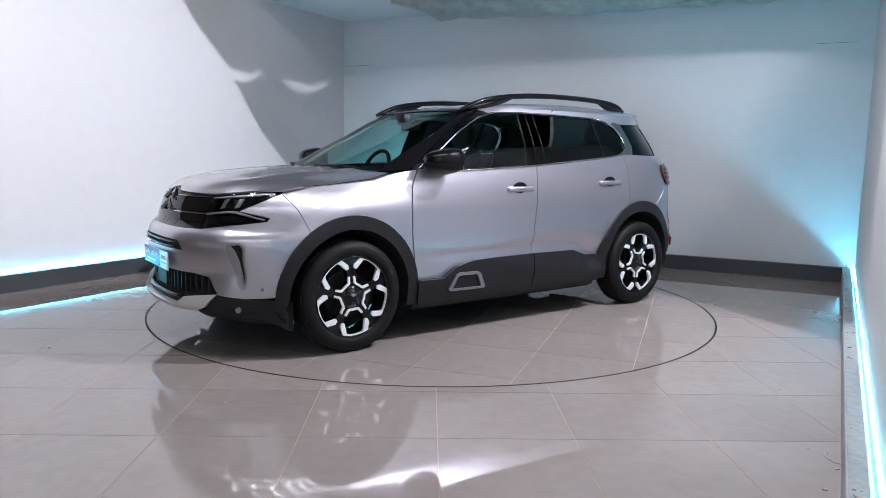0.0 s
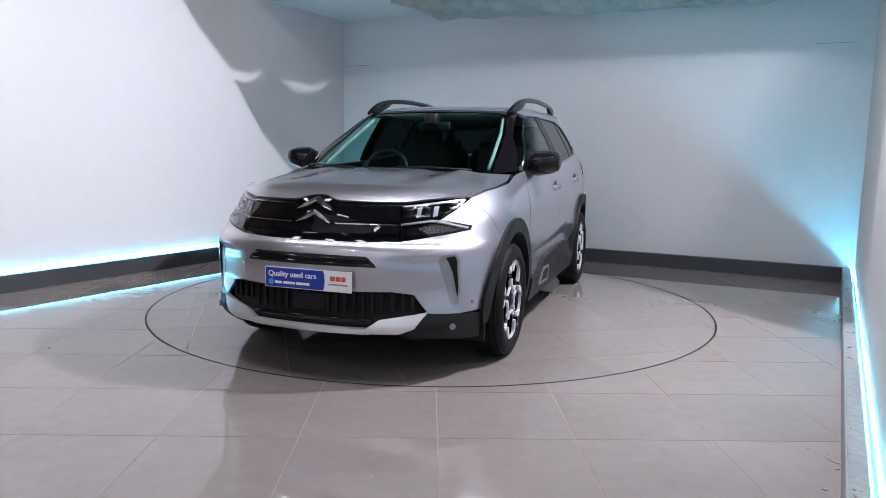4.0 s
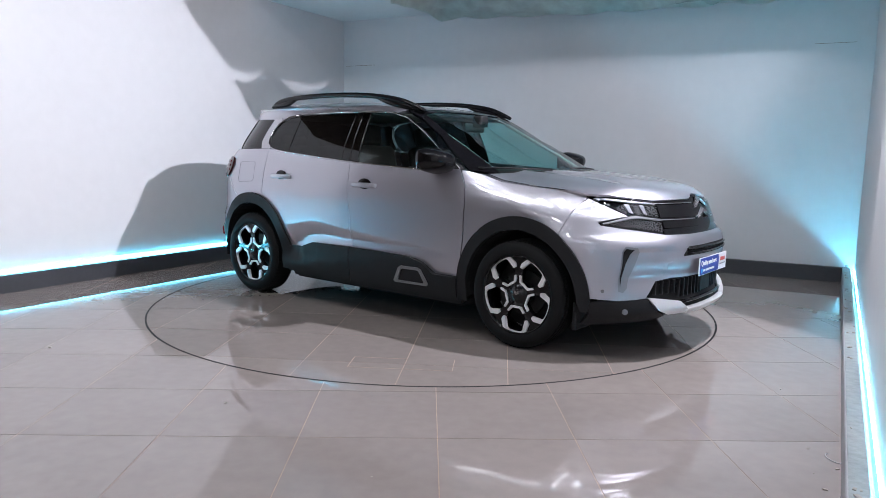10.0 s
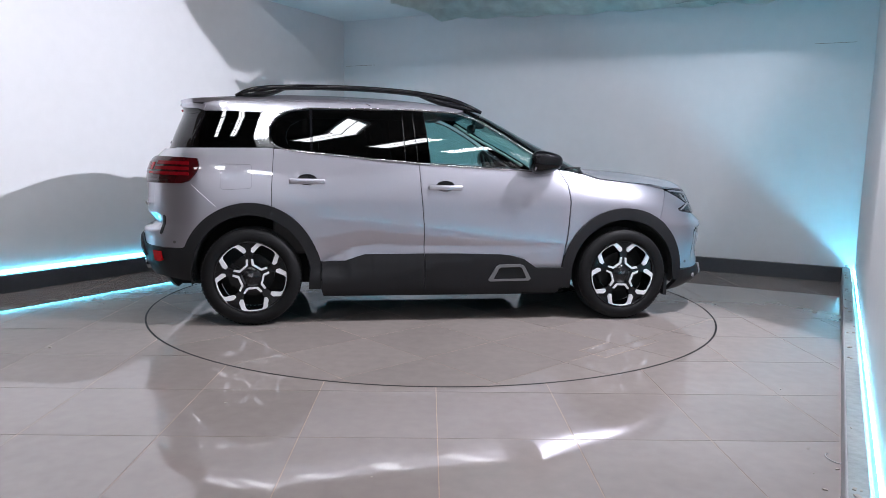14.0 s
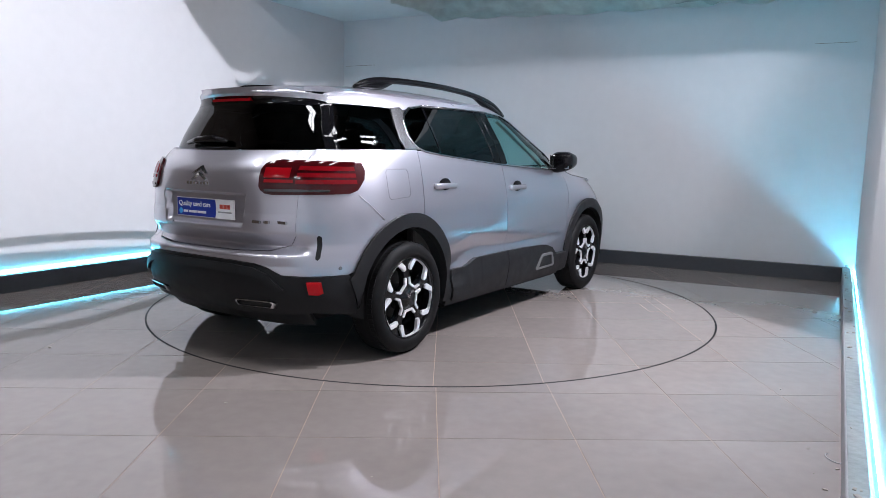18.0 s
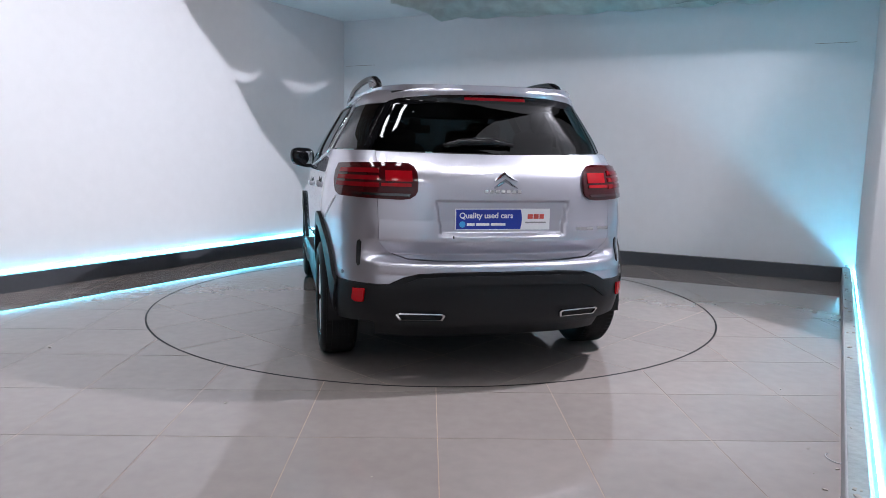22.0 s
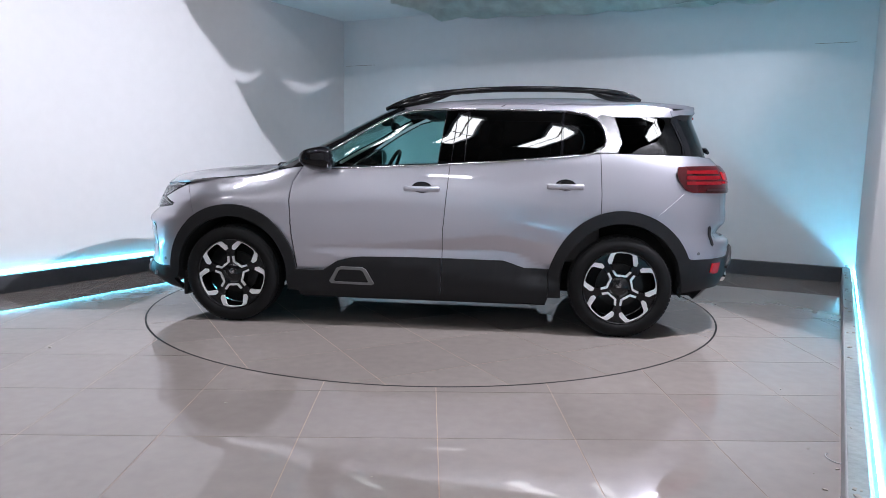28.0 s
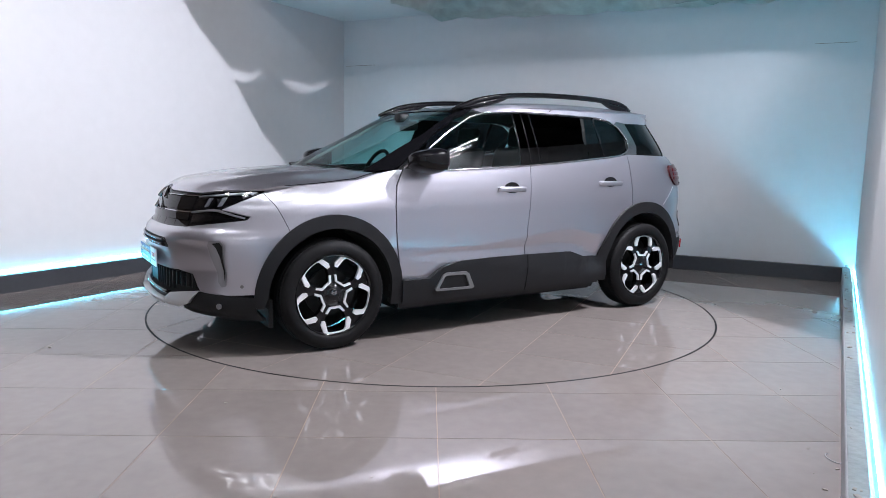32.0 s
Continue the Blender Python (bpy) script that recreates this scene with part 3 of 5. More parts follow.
def build_body():
    # bonnet
    edge = [(x, y) for x, y in hood_edge() if x > 1.66]
    side = [(1.6, 0.772), (1.4, 0.796), (1.15, 0.80), (1.02, 0.79)]
    back = [(1.09, 0.6), (1.16, 0.3), (1.18, 0.0)]
    half = edge + side + back
    ring = half + [(x, -y) for x, y in reversed(half) if y > 1e-6]
    top_panel("bonnet", ring, hood_z, PAINT, car, su=0.03, sz=0.03, label="silver metallic bonnet with sculpted ridges")
    for s in (1, -1):
        bm = bmesh.new()
        tube(bm, [(x, s * (y + 0.004), hood_z(x, y) - 0.001) for x, y in side + [(1.0, 0.785)]][::-1], 0.0022, 6)
        part("bonnet_seam", bm, GLOSS, car)
    # cowl below the windscreen
    bm = bmesh.new()
    box(bm, 0.85, 1.14, -0.68, 0.68, 1.0, 1.088, 0.02)
    part("scuttle", bm, BLACK, car)

    for mirror in (False, True):
        # wing
        poly = S((0.83, 1.12), (0.92, 1.108), (1.0, 1.092), (1.15, 1.05), (1.39, 1.028), (1.6, 1.008)) + F((0.762, 0.996), (0.764, 0.976))
        poly += S((1.668, 0.9), (1.615, 0.765)) + S(*[p for p in arc(HF, HZ, 0.478, 0.502, 55, 172)]) + S((0.865, 0.41), (0.9, 0.65), (0.912, 0.89), (0.895, 1.01))
        panel("wing", poly, PAINT, car, mirror=mirror, su=0.04, sz=0.025)
        # front door
        poly = S((0.82 - G, 1.125), (0.89 - G, 1.01), (0.907 - G, 0.89), (0.895 - G, 0.65), (0.858 - G, 0.41), (0.85 - G, 0.30), (-0.172 + G, 0.27), (-0.18 + G, 0.7), (-0.22 + G, 1.16), (0.2, 1.137), (0.6, 1.118))
        panel("front_door", poly, PAINT, car, mirror=mirror, su=0.06, sz=0.017)
        # rear door
        poly = S((-0.22 - G, 1.16), (-0.18 - G, 0.7), (-0.172 - G, 0.27), (-0.9, 0.27)) + S(*arc(HR, HZ, 0.482, 0.522, 8, 71.9)) + S((-1.245, 0.97), (-1.232, 1.24), (-1.1, 1.235), (-0.97, 1.222), (-0.6, 1.19))
        panel("rear_door", poly, PAINT, car, mirror=mirror, su=0.05, sz=0.017)
        # rear wing with the bumper corner
        poly = S(*arc(HR, HZ, 0.482, 0.522, 72.5, 156)) + S((-1.87, 0.545)) + B((0.76, 0.545), (0.68, 0.547), (0.60, 0.552), (0.53, 0.589), (0.45, 0.611), (0.3, 0.62), (0.0, 0.621), (0.0, 0.667), (0.3, 0.6675), (0.5, 0.675), (0.598, 0.708), (0.6445, 0.764), (0.6498, 1.0), (0.642, 1.238)) + S((-1.9, 1.236), (-1.6, 1.24), (-1.236, 1.245), (-1.25, 0.97))
        panel("rear_wing", poly, PAINT, car, mirror=mirror, su=0.03, sz=0.012)
        # fuel flap
        if mirror:
            fp = [(-1.59, 0.97), (-1.59, 1.115), (-1.575, 1.13), (-1.395, 1.13), (-1.38, 1.115), (-1.38, 0.985), (-1.395, 0.965), (-1.57, 0.955)]
            bm = bmesh.new()
            tube(bm, [(x, -BODY.half(x, z) - 0.0005, z) for x, z in fp], 0.0014, 5, True)
            part("fuel_flap_seam", bm, GREYTRIM, car)

    # front bumper skin
    half = F((0.0, 0.757), (0.3, 0.757), (0.48, 0.762), (0.62, 0.786), (0.70, 0.799), (0.78, 0.817), (0.782, 0.838), (0.70, 0.861), (0.645, 0.872), (0.725, 0.935), (0.764, 0.972)) + S((1.672, 0.9), (1.617, 0.762)) + S(*arc(HF, HZ, 0.478, 0.502, 54, 4)) + F((0.76, 0.375), (0.63, 0.385), (0.555, 0.485), (0.45, 0.502), (0.0, 0.495))
    for mirror in (False, True):
        panel("front_bumper", half, PAINT, car, mirror=mirror, su=0.022, sz=0.016)
    # tailgate lower half
    half = B((0.0, 0.672), (0.3, 0.672), (0.5, 0.681), (0.597, 0.71), (0.643, 0.765), (0.648, 1.0), (0.64, 1.232), (0.3, 1.225), (0.0, 1.222))
    ring = half + [("B", -a, z) for v, a, z in reversed(half[1:-1])]
    panel("tailgate", ring, PAINT, car, su=0.03, sz=0.012, label="silver tailgate with a number plate recess")


build_body()


def roof_z(x, y):
    zc = smooth_lerp([(-2.1, 1.578), (-1.7, 1.62), (-1.3, 1.645), (-0.8, 1.65), (-0.3, 1.632), (0.08, 1.592), (0.27, 1.548), (0.4, 1.50)], x)
    q = abs(y) / 0.62
    return zc - (0.014 * q * q + 0.032 * q ** 8)


def build_roof():
    zz = 1.568
    half = []
    for i in range(26):
        u = HOUSE.end * i / 25
        p = HOUSE.at(u, zz)
        half.append((p.x, max(0.0, p.y)))
    half = [(x + 0.05, y) if x > 0.1 else ((x - 0.014, y) if x < -1.7 else (x, y)) for x, y in half]
    ring = half + [(x, -y) for x, y in reversed(half) if y > 1e-4]
    top_panel("roof", ring, lambda x, y: min(roof_z(x, y), 2.0), PAINT, car, thick=0.03, label="silver roof with a rear spoiler lip")
    # headliner
    bm = bmesh.new()
    box(bm, -1.7, 0.0, -0.5, 0.5, 1.52, 1.535, 0.005)
    part("headliner", bm, CREAM, car)


def build_glass():
    H = HOUSE
    # windscreen, up to the A-pillars
    half = F((0.0, 1.12), (0.4, 1.118), (0.70, 1.118), (0.682, 1.25), (0.655, 1.39), (0.622, 1.50), (0.55, 1.53), (0.3, 1.551), (0.0, 1.556))
    ring = half + [("F", -a, z) for v, a, z in reversed(half[1:-1])]
    panel("windscreen", ring, CLEAR, car, skin=H, thick=0.0, label="green tinted windscreen")
    half = F((0.0, 1.546), (0.3, 1.541), (0.5, 1.53), (0.61, 1.505), (0.60, 1.54), (0.5, 1.551), (0.3, 1.557), (0.0, 1.56))
    ring = half + [("F", -a, z) for v, a, z in reversed(half[1:-1])]
    panel("windscreen_band", ring, GLOSS, car, skin=H, off=0.003, thick=0.012, label="black band along the windscreen top")
    for mirror in (False, True):
        # dark frit and pillar
        poly = F((0.672, 1.10), (0.648, 1.25), (0.613, 1.39), (0.572, 1.505), (0.575, 1.535)) + S((0.14, 1.548), (0.3, 1.478), (0.5, 1.36), (0.72, 1.215), (0.86, 1.115))
        panel("windscreen_pillar", poly, GLOSS, car, skin=H, off=0.004, thick=0.02, mirror=mirror, label="gloss black windscreen pillar")
        # side glass
        poly = S((0.62, 1.118), (0.2, 1.14), (-0.135, 1.158), (-0.175, 1.525), (0.08, 1.518), (0.2, 1.478), (0.4, 1.372), (0.62, 1.235), (0.69, 1.19), (0.69, 1.115))
        panel("front_window", poly, CLEAR, car, skin=H, thick=0.0, mirror=mirror, label="green tinted side window")
        poly = S((-0.315, 1.168), (-0.965, 1.222), (-0.975, 1.525), (-0.33, 1.533))
        panel("rear_window", poly, PRIVACY, car, skin=H, thick=0.0, mirror=mirror, label="dark privacy glass in the rear door")
        poly = S((-0.985, 1.224), (-1.2, 1.252), (-1.245, 1.29), (-1.258, 1.35), (-1.25, 1.40), (-1.215, 1.455), (-1.12, 1.505), (-0.993, 1.522))
        panel("quarter_light", poly, PRIVACY, car, skin=H, thick=0.0, mirror=mirror)
        for poly in (S((-0.968, 1.22), (-0.985, 1.222), (-0.993, 1.525), (-0.975, 1.527)),):
            panel("window_divider", poly, GLOSS, car, skin=H, off=0.003, thick=0.012, mirror=mirror)
        poly = S((-0.135, 1.158), (-0.315, 1.168), (-0.33, 1.535), (-0.175, 1.528))
        panel("door_pillar", poly, PRIVACY, car, skin=H, off=0.002, thick=0.0, mirror=mirror, label="gloss black door pillar")
        panel("pillar_backing", poly, INNER, car, skin=H, off=-0.01, thick=0.0, mirror=mirror)
        for x0, x1 in ((-0.137, -0.176), (-0.226, -0.256), (-0.316, -0.331)):
            bm = bmesh.new()
            s = -1 if mirror else 1
            pts = [H.at(H.u("S", x0 + (x1 - x0) * k / 6, 1.165 + 0.36 * k / 6), 1.165 + 0.36 * k / 6) for k in range(7)]
            tube(bm, [(p.x, s * (p.y + 0.001), p.z) for p in pts], 0.004, 6)
            part("pillar_seal", bm, GLOSS, car, "", True)
        poly = S((0.62, 1.115), (0.69, 1.115), (0.69, 1.19), (0.8, 1.145), (0.83, 1.118))
        panel("mirror_sail", poly, BLACK, car, skin=H, off=0.004, thick=0.02, mirror=mirror)
        # rear side window
        poly = S((-1.345, 1.247), (-1.85, 1.242)) + B((0.70, 1.242), (0.58, 1.475), (0.556, 1.5)) + S((-1.62, 1.5), (-1.35, 1.505), (-1.33, 1.49), (-1.362, 1.38), (-1.372, 1.31))
        panel("rear_side_window", poly, PRIVACY, car, skin=H, thick=0.0, mirror=mirror, label="dark wraparound rear side window")
        # painted pillar behind the doors, with chrome edge
        poly = S((-1.215, 1.245), (-1.345, 1.245), (-1.372, 1.31), (-1.362, 1.38), (-1.33, 1.485), (-1.335, 1.495), (-1.24, 1.508), (-1.21, 1.487), (-1.265, 1.40), (-1.272, 1.34), (-1.258, 1.28))
        panel("rear_pillar", poly, BRIGHT, car, skin=H, off=0.006, thick=0.02, mirror=mirror, label="broad chrome trim round the rear pillar")
        # roof side rail panel
        poly = S((0.14, 1.548), (0.08, 1.522), (-0.18, 1.534), (-1.0, 1.531), (-1.12, 1.514), (-1.21, 1.49), (-1.24, 1.508), (-1.335, 1.497), (-1.62, 1.503)) + B((0.553, 1.505), (0.54, 1.515), (0.53, 1.545), (0.53, 1.562)) + S((-1.6, 1.588), (-1.2, 1.595), (-0.2, 1.592), (0.0, 1.574))
        panel("roof_side", poly, PAINT, car, skin=H, off=0.001, thick=0.02, mirror=mirror)
        # chrome line: belt and window arch
        belt = [HOUSE.at(HOUSE.u("S", x, z), z) + Vector((0, 0.006, -0.004)) for x, z in ((0.62, 1.113), (0.4, 1.125), (0.1, 1.142), (-0.2, 1.158), (-0.5, 1.18), (-0.8, 1.205), (-1.0, 1.222), (-1.15, 1.24), (-1.22, 1.262))]
        arch = [HOUSE.at(HOUSE.u("S", x, z), z) + Vector((0, 0.006, 0.002)) for x, z in ((-1.262, 1.29), (-1.274, 1.34), (-1.266, 1.40), (-1.228, 1.46), (-1.15, 1.508), (-1.0, 1.53), (-0.6, 1.537), (-0.2, 1.537), (0.06, 1.524), (0.2, 1.485), (0.4, 1.378), (0.62, 1.24), (0.8, 1.125))]
        s = -1 if mirror else 1
        bm = bmesh.new()
        tube(bm, [(p.x, s * p.y, p.z) for p in belt + arch[:6]], 0.0065, 8)
        part("chrome_moulding", bm, CHROME, car, "slim chrome line under the side windows", True)
        bm = bmesh.new()
        tube(bm, [(p.x, s * p.y, p.z) for p in arch[5:]], 0.0062, 8)
        part("window_moulding", bm, CHROME, car, "slim chrome line over the side windows", True)
        # inner pillar lining
        bm = bmesh.new()
        pts = [HOUSE.at(HOUSE.u("F", y, z), z) + Vector((-0.05, -0.03, -0.01)) for y, z in ((0.645, 1.14), (0.628, 1.25), (0.598, 1.39), (0.56, 1.5))]
        tube(bm, [(p.x, s * p.y, p.z) for p in pts], 0.013, 8)
        part("pillar_lining", bm, CREAM, car, "pale inner pillar lining", True)
        # seam beside the tailgate glass, and the bumper seam below the tail lamp
        # the bumper seam's silver tube stands in for the highlight along its edge
        for skin, ends, r, mat, nm in ((HOUSE, [("B", 0.69 - 0.118 * k / 5, 1.245 + 0.23 * k / 5) for k in range(6)], 0.003, GLOSS, "glass_seam"), (BODY, [("S", -1.79 + 0.165 * k / 5, 0.985 - 0.145 * k / 5) for k in range(6)], 0.0022, SATIN, "seam_highlight")):
            bm = bmesh.new()
            pts = []
            for view, a, z in ends:
                u = skin.u(view, a, z)
                pts.append(skin.at(u, z) + skin.normal(u, z) * 0.0035)
            tube(bm, [(p.x, s * p.y, p.z) for p in pts], r, 6)
            part(nm, bm, mat, car, "", True)
        for view, a, z in (("B", 0.815, 0.585), ("F", 0.81, 0.43)):
            u = BODY.u(view, a, z)
            p, n = BODY.at(u, z), BODY.normal(u, z)
            bm = bmesh.new()
            bmesh.ops.create_cone(bm, cap_ends=True, segments=16, radius1=0.011, radius2=0.0095, depth=0.006)
            m = look((p.x + n.x * 0.002, s * (p.y + n.y * 0.002), p.z + n.z * 0.002), (p.x - n.x, s * (p.y - n.y), p.z - n.z))
            bmesh.ops.transform(bm, matrix=m, verts=bm.verts[:])
            part("parking_sensor", bm, GREYTRIM, car, "small round parking sensor")
    # rear window and surround
    half = B((0.0, 1.228), (0.3, 1.231), (0.66, 1.238), (0.70, 1.242), (0.58, 1.475), (0.55, 1.503), (0.5, 1.515), (0.3, 1.525), (0.0, 1.53))
    ring = half + [("B", -a, z) for v, a, z in reversed(half[1:-1])]
    panel("tailgate_window", ring, PRIVACY, car, skin=H, thick=0.0, off=0.002, label="dark tailgate window")
    for mirror in (False, True):
        poly = B((0.655, 1.238), (0.705, 1.242), (0.584, 1.475), (0.56, 1.5), (0.525, 1.508), (0.55, 1.46))
        panel("tailgate_pillar", poly, GLOSS, car, skin=H, off=0.004, thick=0.01, mirror=mirror)
    half = B((0.0, 1.50), (0.3, 1.497), (0.5, 1.482), (0.55, 1.5), (0.545, 1.517), (0.5, 1.531), (0.3, 1.545), (0.0, 1.55))
    ring = half + [("B", -a, z) for v, a, z in reversed(half[1:-1])]
    panel("window_band", ring, GLOSS, car, skin=H, off=0.004, thick=0.01)
    # spoiler underside closing the roof edge
    half = B((0.0, 1.543), (0.3, 1.538), (0.5, 1.523), (0.548, 1.508), (0.545, 1.55), (0.3, 1.582), (0.0, 1.588))
    ring = half + [("B", -a, z) for v, a, z in reversed(half[1:-1])]
    panel("spoiler", ring, PAINT, car, skin=H, off=0.006, thick=0.03, sz=0.012)
    half = B((-0.17, 1.513), (0.17, 1.513), (0.165, 1.531), (-0.165, 1.531))
    panel("high_brake_light", half, REDMID, car, skin=H, off=0.018, thick=0.014, label="slim red high brake light")
    # rear wiper
    bm = bmesh.new()
    p = [HOUSE.at(HOUSE.u("B", y, z), z) + Vector((-0.03, 0, 0.01)) for y, z in ((0.30, 1.255), (0.2, 1.275), (0.05, 1.28), (-0.08, 1.265))]
    tube(bm, p, [0.012, 0.02, 0.022, 0.012], 8)
    part("rear_wiper", bm, GLOSS, car, "black rear wiper", True)
    for y in (0.55, -0.25):
        bm = bmesh.new()
        p = [HOUSE.at(HOUSE.u("F", y + d, z), z) + Vector((0.012, 0, 0.012)) for d, z in ((0, 1.112), (-0.2, 1.122), (-0.5, 1.125))]
        tube(bm, p, 0.007, 6)
        part("wiper", bm, BLACK, car, "", True)


def ring_panel(name, cx, outer, inner, a0, a1, tail, mat, off, mirror, bottom=()):
    o = arc(cx, HZ, *outer, a0, a1, 26)
    i = arc(cx, HZ, *inner, a1, a0, 26)
    panel(name, S(*(o + list(tail) + i + list(bottom))), mat, car, off=off, thick=0.05, mirror=mirror, su=0.08, sz=0.06, label="matt black wheel arch trim")


def build_trim():
    for mirror in (False, True):
        ring_panel("wheel_arch_trim", HF, (0.48, 0.503), (0.405, 0.418), 2, 172, [(0.86, 0.40), (0.85, 0.25), (0.93, 0.25)], BLACK, 0.022, mirror, [(1.76, 0.30), (1.80, 0.30)])
        ring_panel("wheel_arch_trim", HR, (0.484, 0.524), (0.408, 0.438), 8, 156, [(-1.87, 0.52), (-1.80, 0.35)], BLACK, 0.022, mirror, [(-1.0, 0.26), (-0.91, 0.26)])
        # sill cladding, split at the doors
        poly = S((0.86, 0.405), (0.66, 0.405), (0.62, 0.43), (0.56, 0.47), (0.48, 0.492), (0.39, 0.502), (0.1, 0.508), (-0.171, 0.508), (-0.168, 0.255), (0.85, 0.25))
        panel("front_sill_trim", poly, BLACK, car, off=0.036, thick=0.05, mirror=mirror, label="matt black door cladding")
        poly = S((-0.178, 0.508), (-0.6, 0.503), (-0.66, 0.485), (-0.74, 0.455), (-0.92, 0.45), (-0.905, 0.255), (-0.175, 0.255))
        panel("rear_sill_trim", poly, BLACK, car, off=0.036, thick=0.05, mirror=mirror, label="matt black door cladding")
        poly = S((0.87, 0.29), (-0.93, 0.29), (-0.9, 0.2), (0.85, 0.2))
        panel("sill", poly, BLACK, car, off=-0.01, thick=0.05, mirror=mirror)
        # air bump insert
        a = [(0.295, 0.315), (0.35, 0.415), (0.375, 0.43), (0.53, 0.432), (0.56, 0.42), (0.615, 0.325), (0.60, 0.308), (0.31, 0.303)]
        b = [(0.335, 0.325), (0.372, 0.402), (0.385, 0.41), (0.525, 0.412), (0.545, 0.405), (0.582, 0.33), (0.575, 0.322), (0.345, 0.32)]
        bm = bmesh.new()
        s = -1 if mirror else 1
        out = [Vector((x, BODY.half(x, z) + 0.047, z)) for x, z in a]
        inn = [Vector((x, BODY.half(x, z) + 0.047, z)) for x, z in b]
        low = [Vector((x, BODY.half(x, z) + 0.03, z)) for x, z in a]
        lin = [Vector((x, BODY.half(x, z) + 0.03, z)) for x, z in b]
        vs = [[bm.verts.new((p.x, s * p.y, p.z)) for p in r] for r in (low, out, inn, lin)]
        for k in range(3):
            for i in range(8):
                j = (i + 1) % 8
                bm.faces.new((vs[k][i], vs[k][j], vs[k + 1][j], vs[k + 1][i]))
        bmesh.ops.recalc_face_normals(bm, faces=bm.faces[:])
        part("air_bump_frame", bm, GREYTRIM, car, "grey frame on the door cladding")
        # door handles
        for x, z in ((-0.03, 0.985), (-1.005, 1.02)):
            y = BODY.half(x, z)
            bm = bmesh.new()
            box(bm, x - 0.125, x + 0.125, y + 0.012, y + 0.04, z - 0.019, z + 0.019, 0.013, seg=3)
            for v in bm.verts:
                v.co.y -= 0.02 * ((v.co.x - x) / 0.125) ** 2
                v.co.y *= s
            if s < 0:
                bmesh.ops.reverse_faces(bm, faces=bm.faces[:])
            handle = part("door_handle", bm, PAINT, car, "body coloured grab handle", True)
            # a black disc on the door paints the shade of the handle's cup
            bm = bmesh.new()
            bmesh.ops.create_uvsphere(bm, u_segments=16, v_segments=8, radius=1, matrix=Matrix.Translation((x, s * (y + 0.001), z + 0.008)) @ Matrix.Diagonal((0.07, 0.006, 0.042, 1)))
            part("cup_shade", bm, GLOSS, handle, "black disc standing in for the shaded cup behind the handle", True)
        # roof rail
        pts = [(0.28, 0.575, 1.538), (0.2, 0.58, 1.572), (0.05, 0.588, 1.622), (-0.2, 0.59, 1.662), (-0.55, 0.59, 1.685), (-0.95, 0.586, 1.688), (-1.25, 0.578, 1.676), (-1.42, 0.57, 1.652), (-1.52, 0.563, 1.615)]
        bm = bmesh.new()
        xs = np.linspace(0.28, -1.52, 30)
        ty, tz = [(-x, y) for x, y, z in pts], [(-x, z) for x, y, z in pts]
        tr2 = [(-0.28, 0.014), (-0.15, 0.02), (0.1, 0.021), (1.2, 0.021), (1.42, 0.022), (1.52, 0.012)]
        tube(bm, [(x, s * smooth_lerp(ty, -x), smooth_lerp(tz, -x)) for x in xs], [smooth_lerp(tr2, -x) for x in xs], 10)
        # feet: solid wedges that run out of the bar on to the roof
        for x0, x1, d0, d1 in ((0.25, -0.22, 0.012, 0.0), (-1.5, -1.16, 0.01, 0.0)):
            foot = [x0 + (x1 - x0) * k / 8 for k in range(9)]
            tube(bm, [(x, s * smooth_lerp(ty, -x), smooth_lerp(tz, -x) - 0.03 * math.sin(math.pi * k / 8) - 0.004) for k, x in enumerate(foot)], [0.01 + 0.016 * math.sin(math.pi * k / 8) for k in range(9)], 10)
        part("roof_rail", bm, GLOSS, car, "gloss black roof rail", True)
        # mirror
        bm = bmesh.new()
        vs = bmesh.ops.create_uvsphere(bm, u_segments=24, v_segments=14, radius=1)["verts"]
        for v in vs:
            c = v.co
            k = (abs(c.x) ** 3.2 + abs(c.y) ** 3.2 + abs(c.z) ** 3.2) ** (-1 / 3.2)
            c *= k
            x = c.x * (0.15 if c.x > 0 else 0.085)
            v.co = Vector((0.665 + x - 0.03 * c.y * 0.6, s * (0.945 + c.y * 0.105), 1.178 + c.z * 0.084 * (1 - 0.12 * c.y) * (1 - 0.3 * max(0, c.x)) + 0.012 * c.y))
        if s < 0:
            bmesh.ops.reverse_faces(bm, faces=bm.faces[:])
        mir = part("wing_mirror", bm, GLOSS, car, "gloss black wing mirror", True)
        bm = bmesh.new()
        box(bm, 0.592, 0.598, min(s * 0.86, s * 1.03), max(s * 0.86, s * 1.03), 1.12, 1.232, 0.02)
        part("mirror_glass", bm, CHROME, mir, "mirror glass")
        bm = bmesh.new()
        box(bm, 0.63, 0.72, min(s * 0.82, s * 0.93), max(s * 0.82, s * 0.93), 1.1, 1.135, 0.012)
        part("mirror_arm", bm, BLACK, mir, "", True)
        # mud flap
        bm = bmesh.new()
        box(bm, 1.70, 1.73, min(s * 0.62, s * 0.84), max(s * 0.62, s * 0.84), 0.17, 0.34, 0.006)
        part("air_deflector", bm, BLACK, car)
    # rear bumper
    half = B((0.0, 0.617), (0.3, 0.616), (0.45, 0.607), (0.53, 0.585), (0.60, 0.548), (0.68, 0.543), (0.76, 0.541)) + S((-1.87, 0.543), (-1.80, 0.42), (-1.78, 0.31)) + B((0.7, 0.335), (0.5, 0.325), (0.0, 0.325))
    for mirror in (False, True):
        panel("rear_bumper", half, BLACK, car, off=0.006, thick=0.06, mirror=mirror, label="textured black rear bumper")
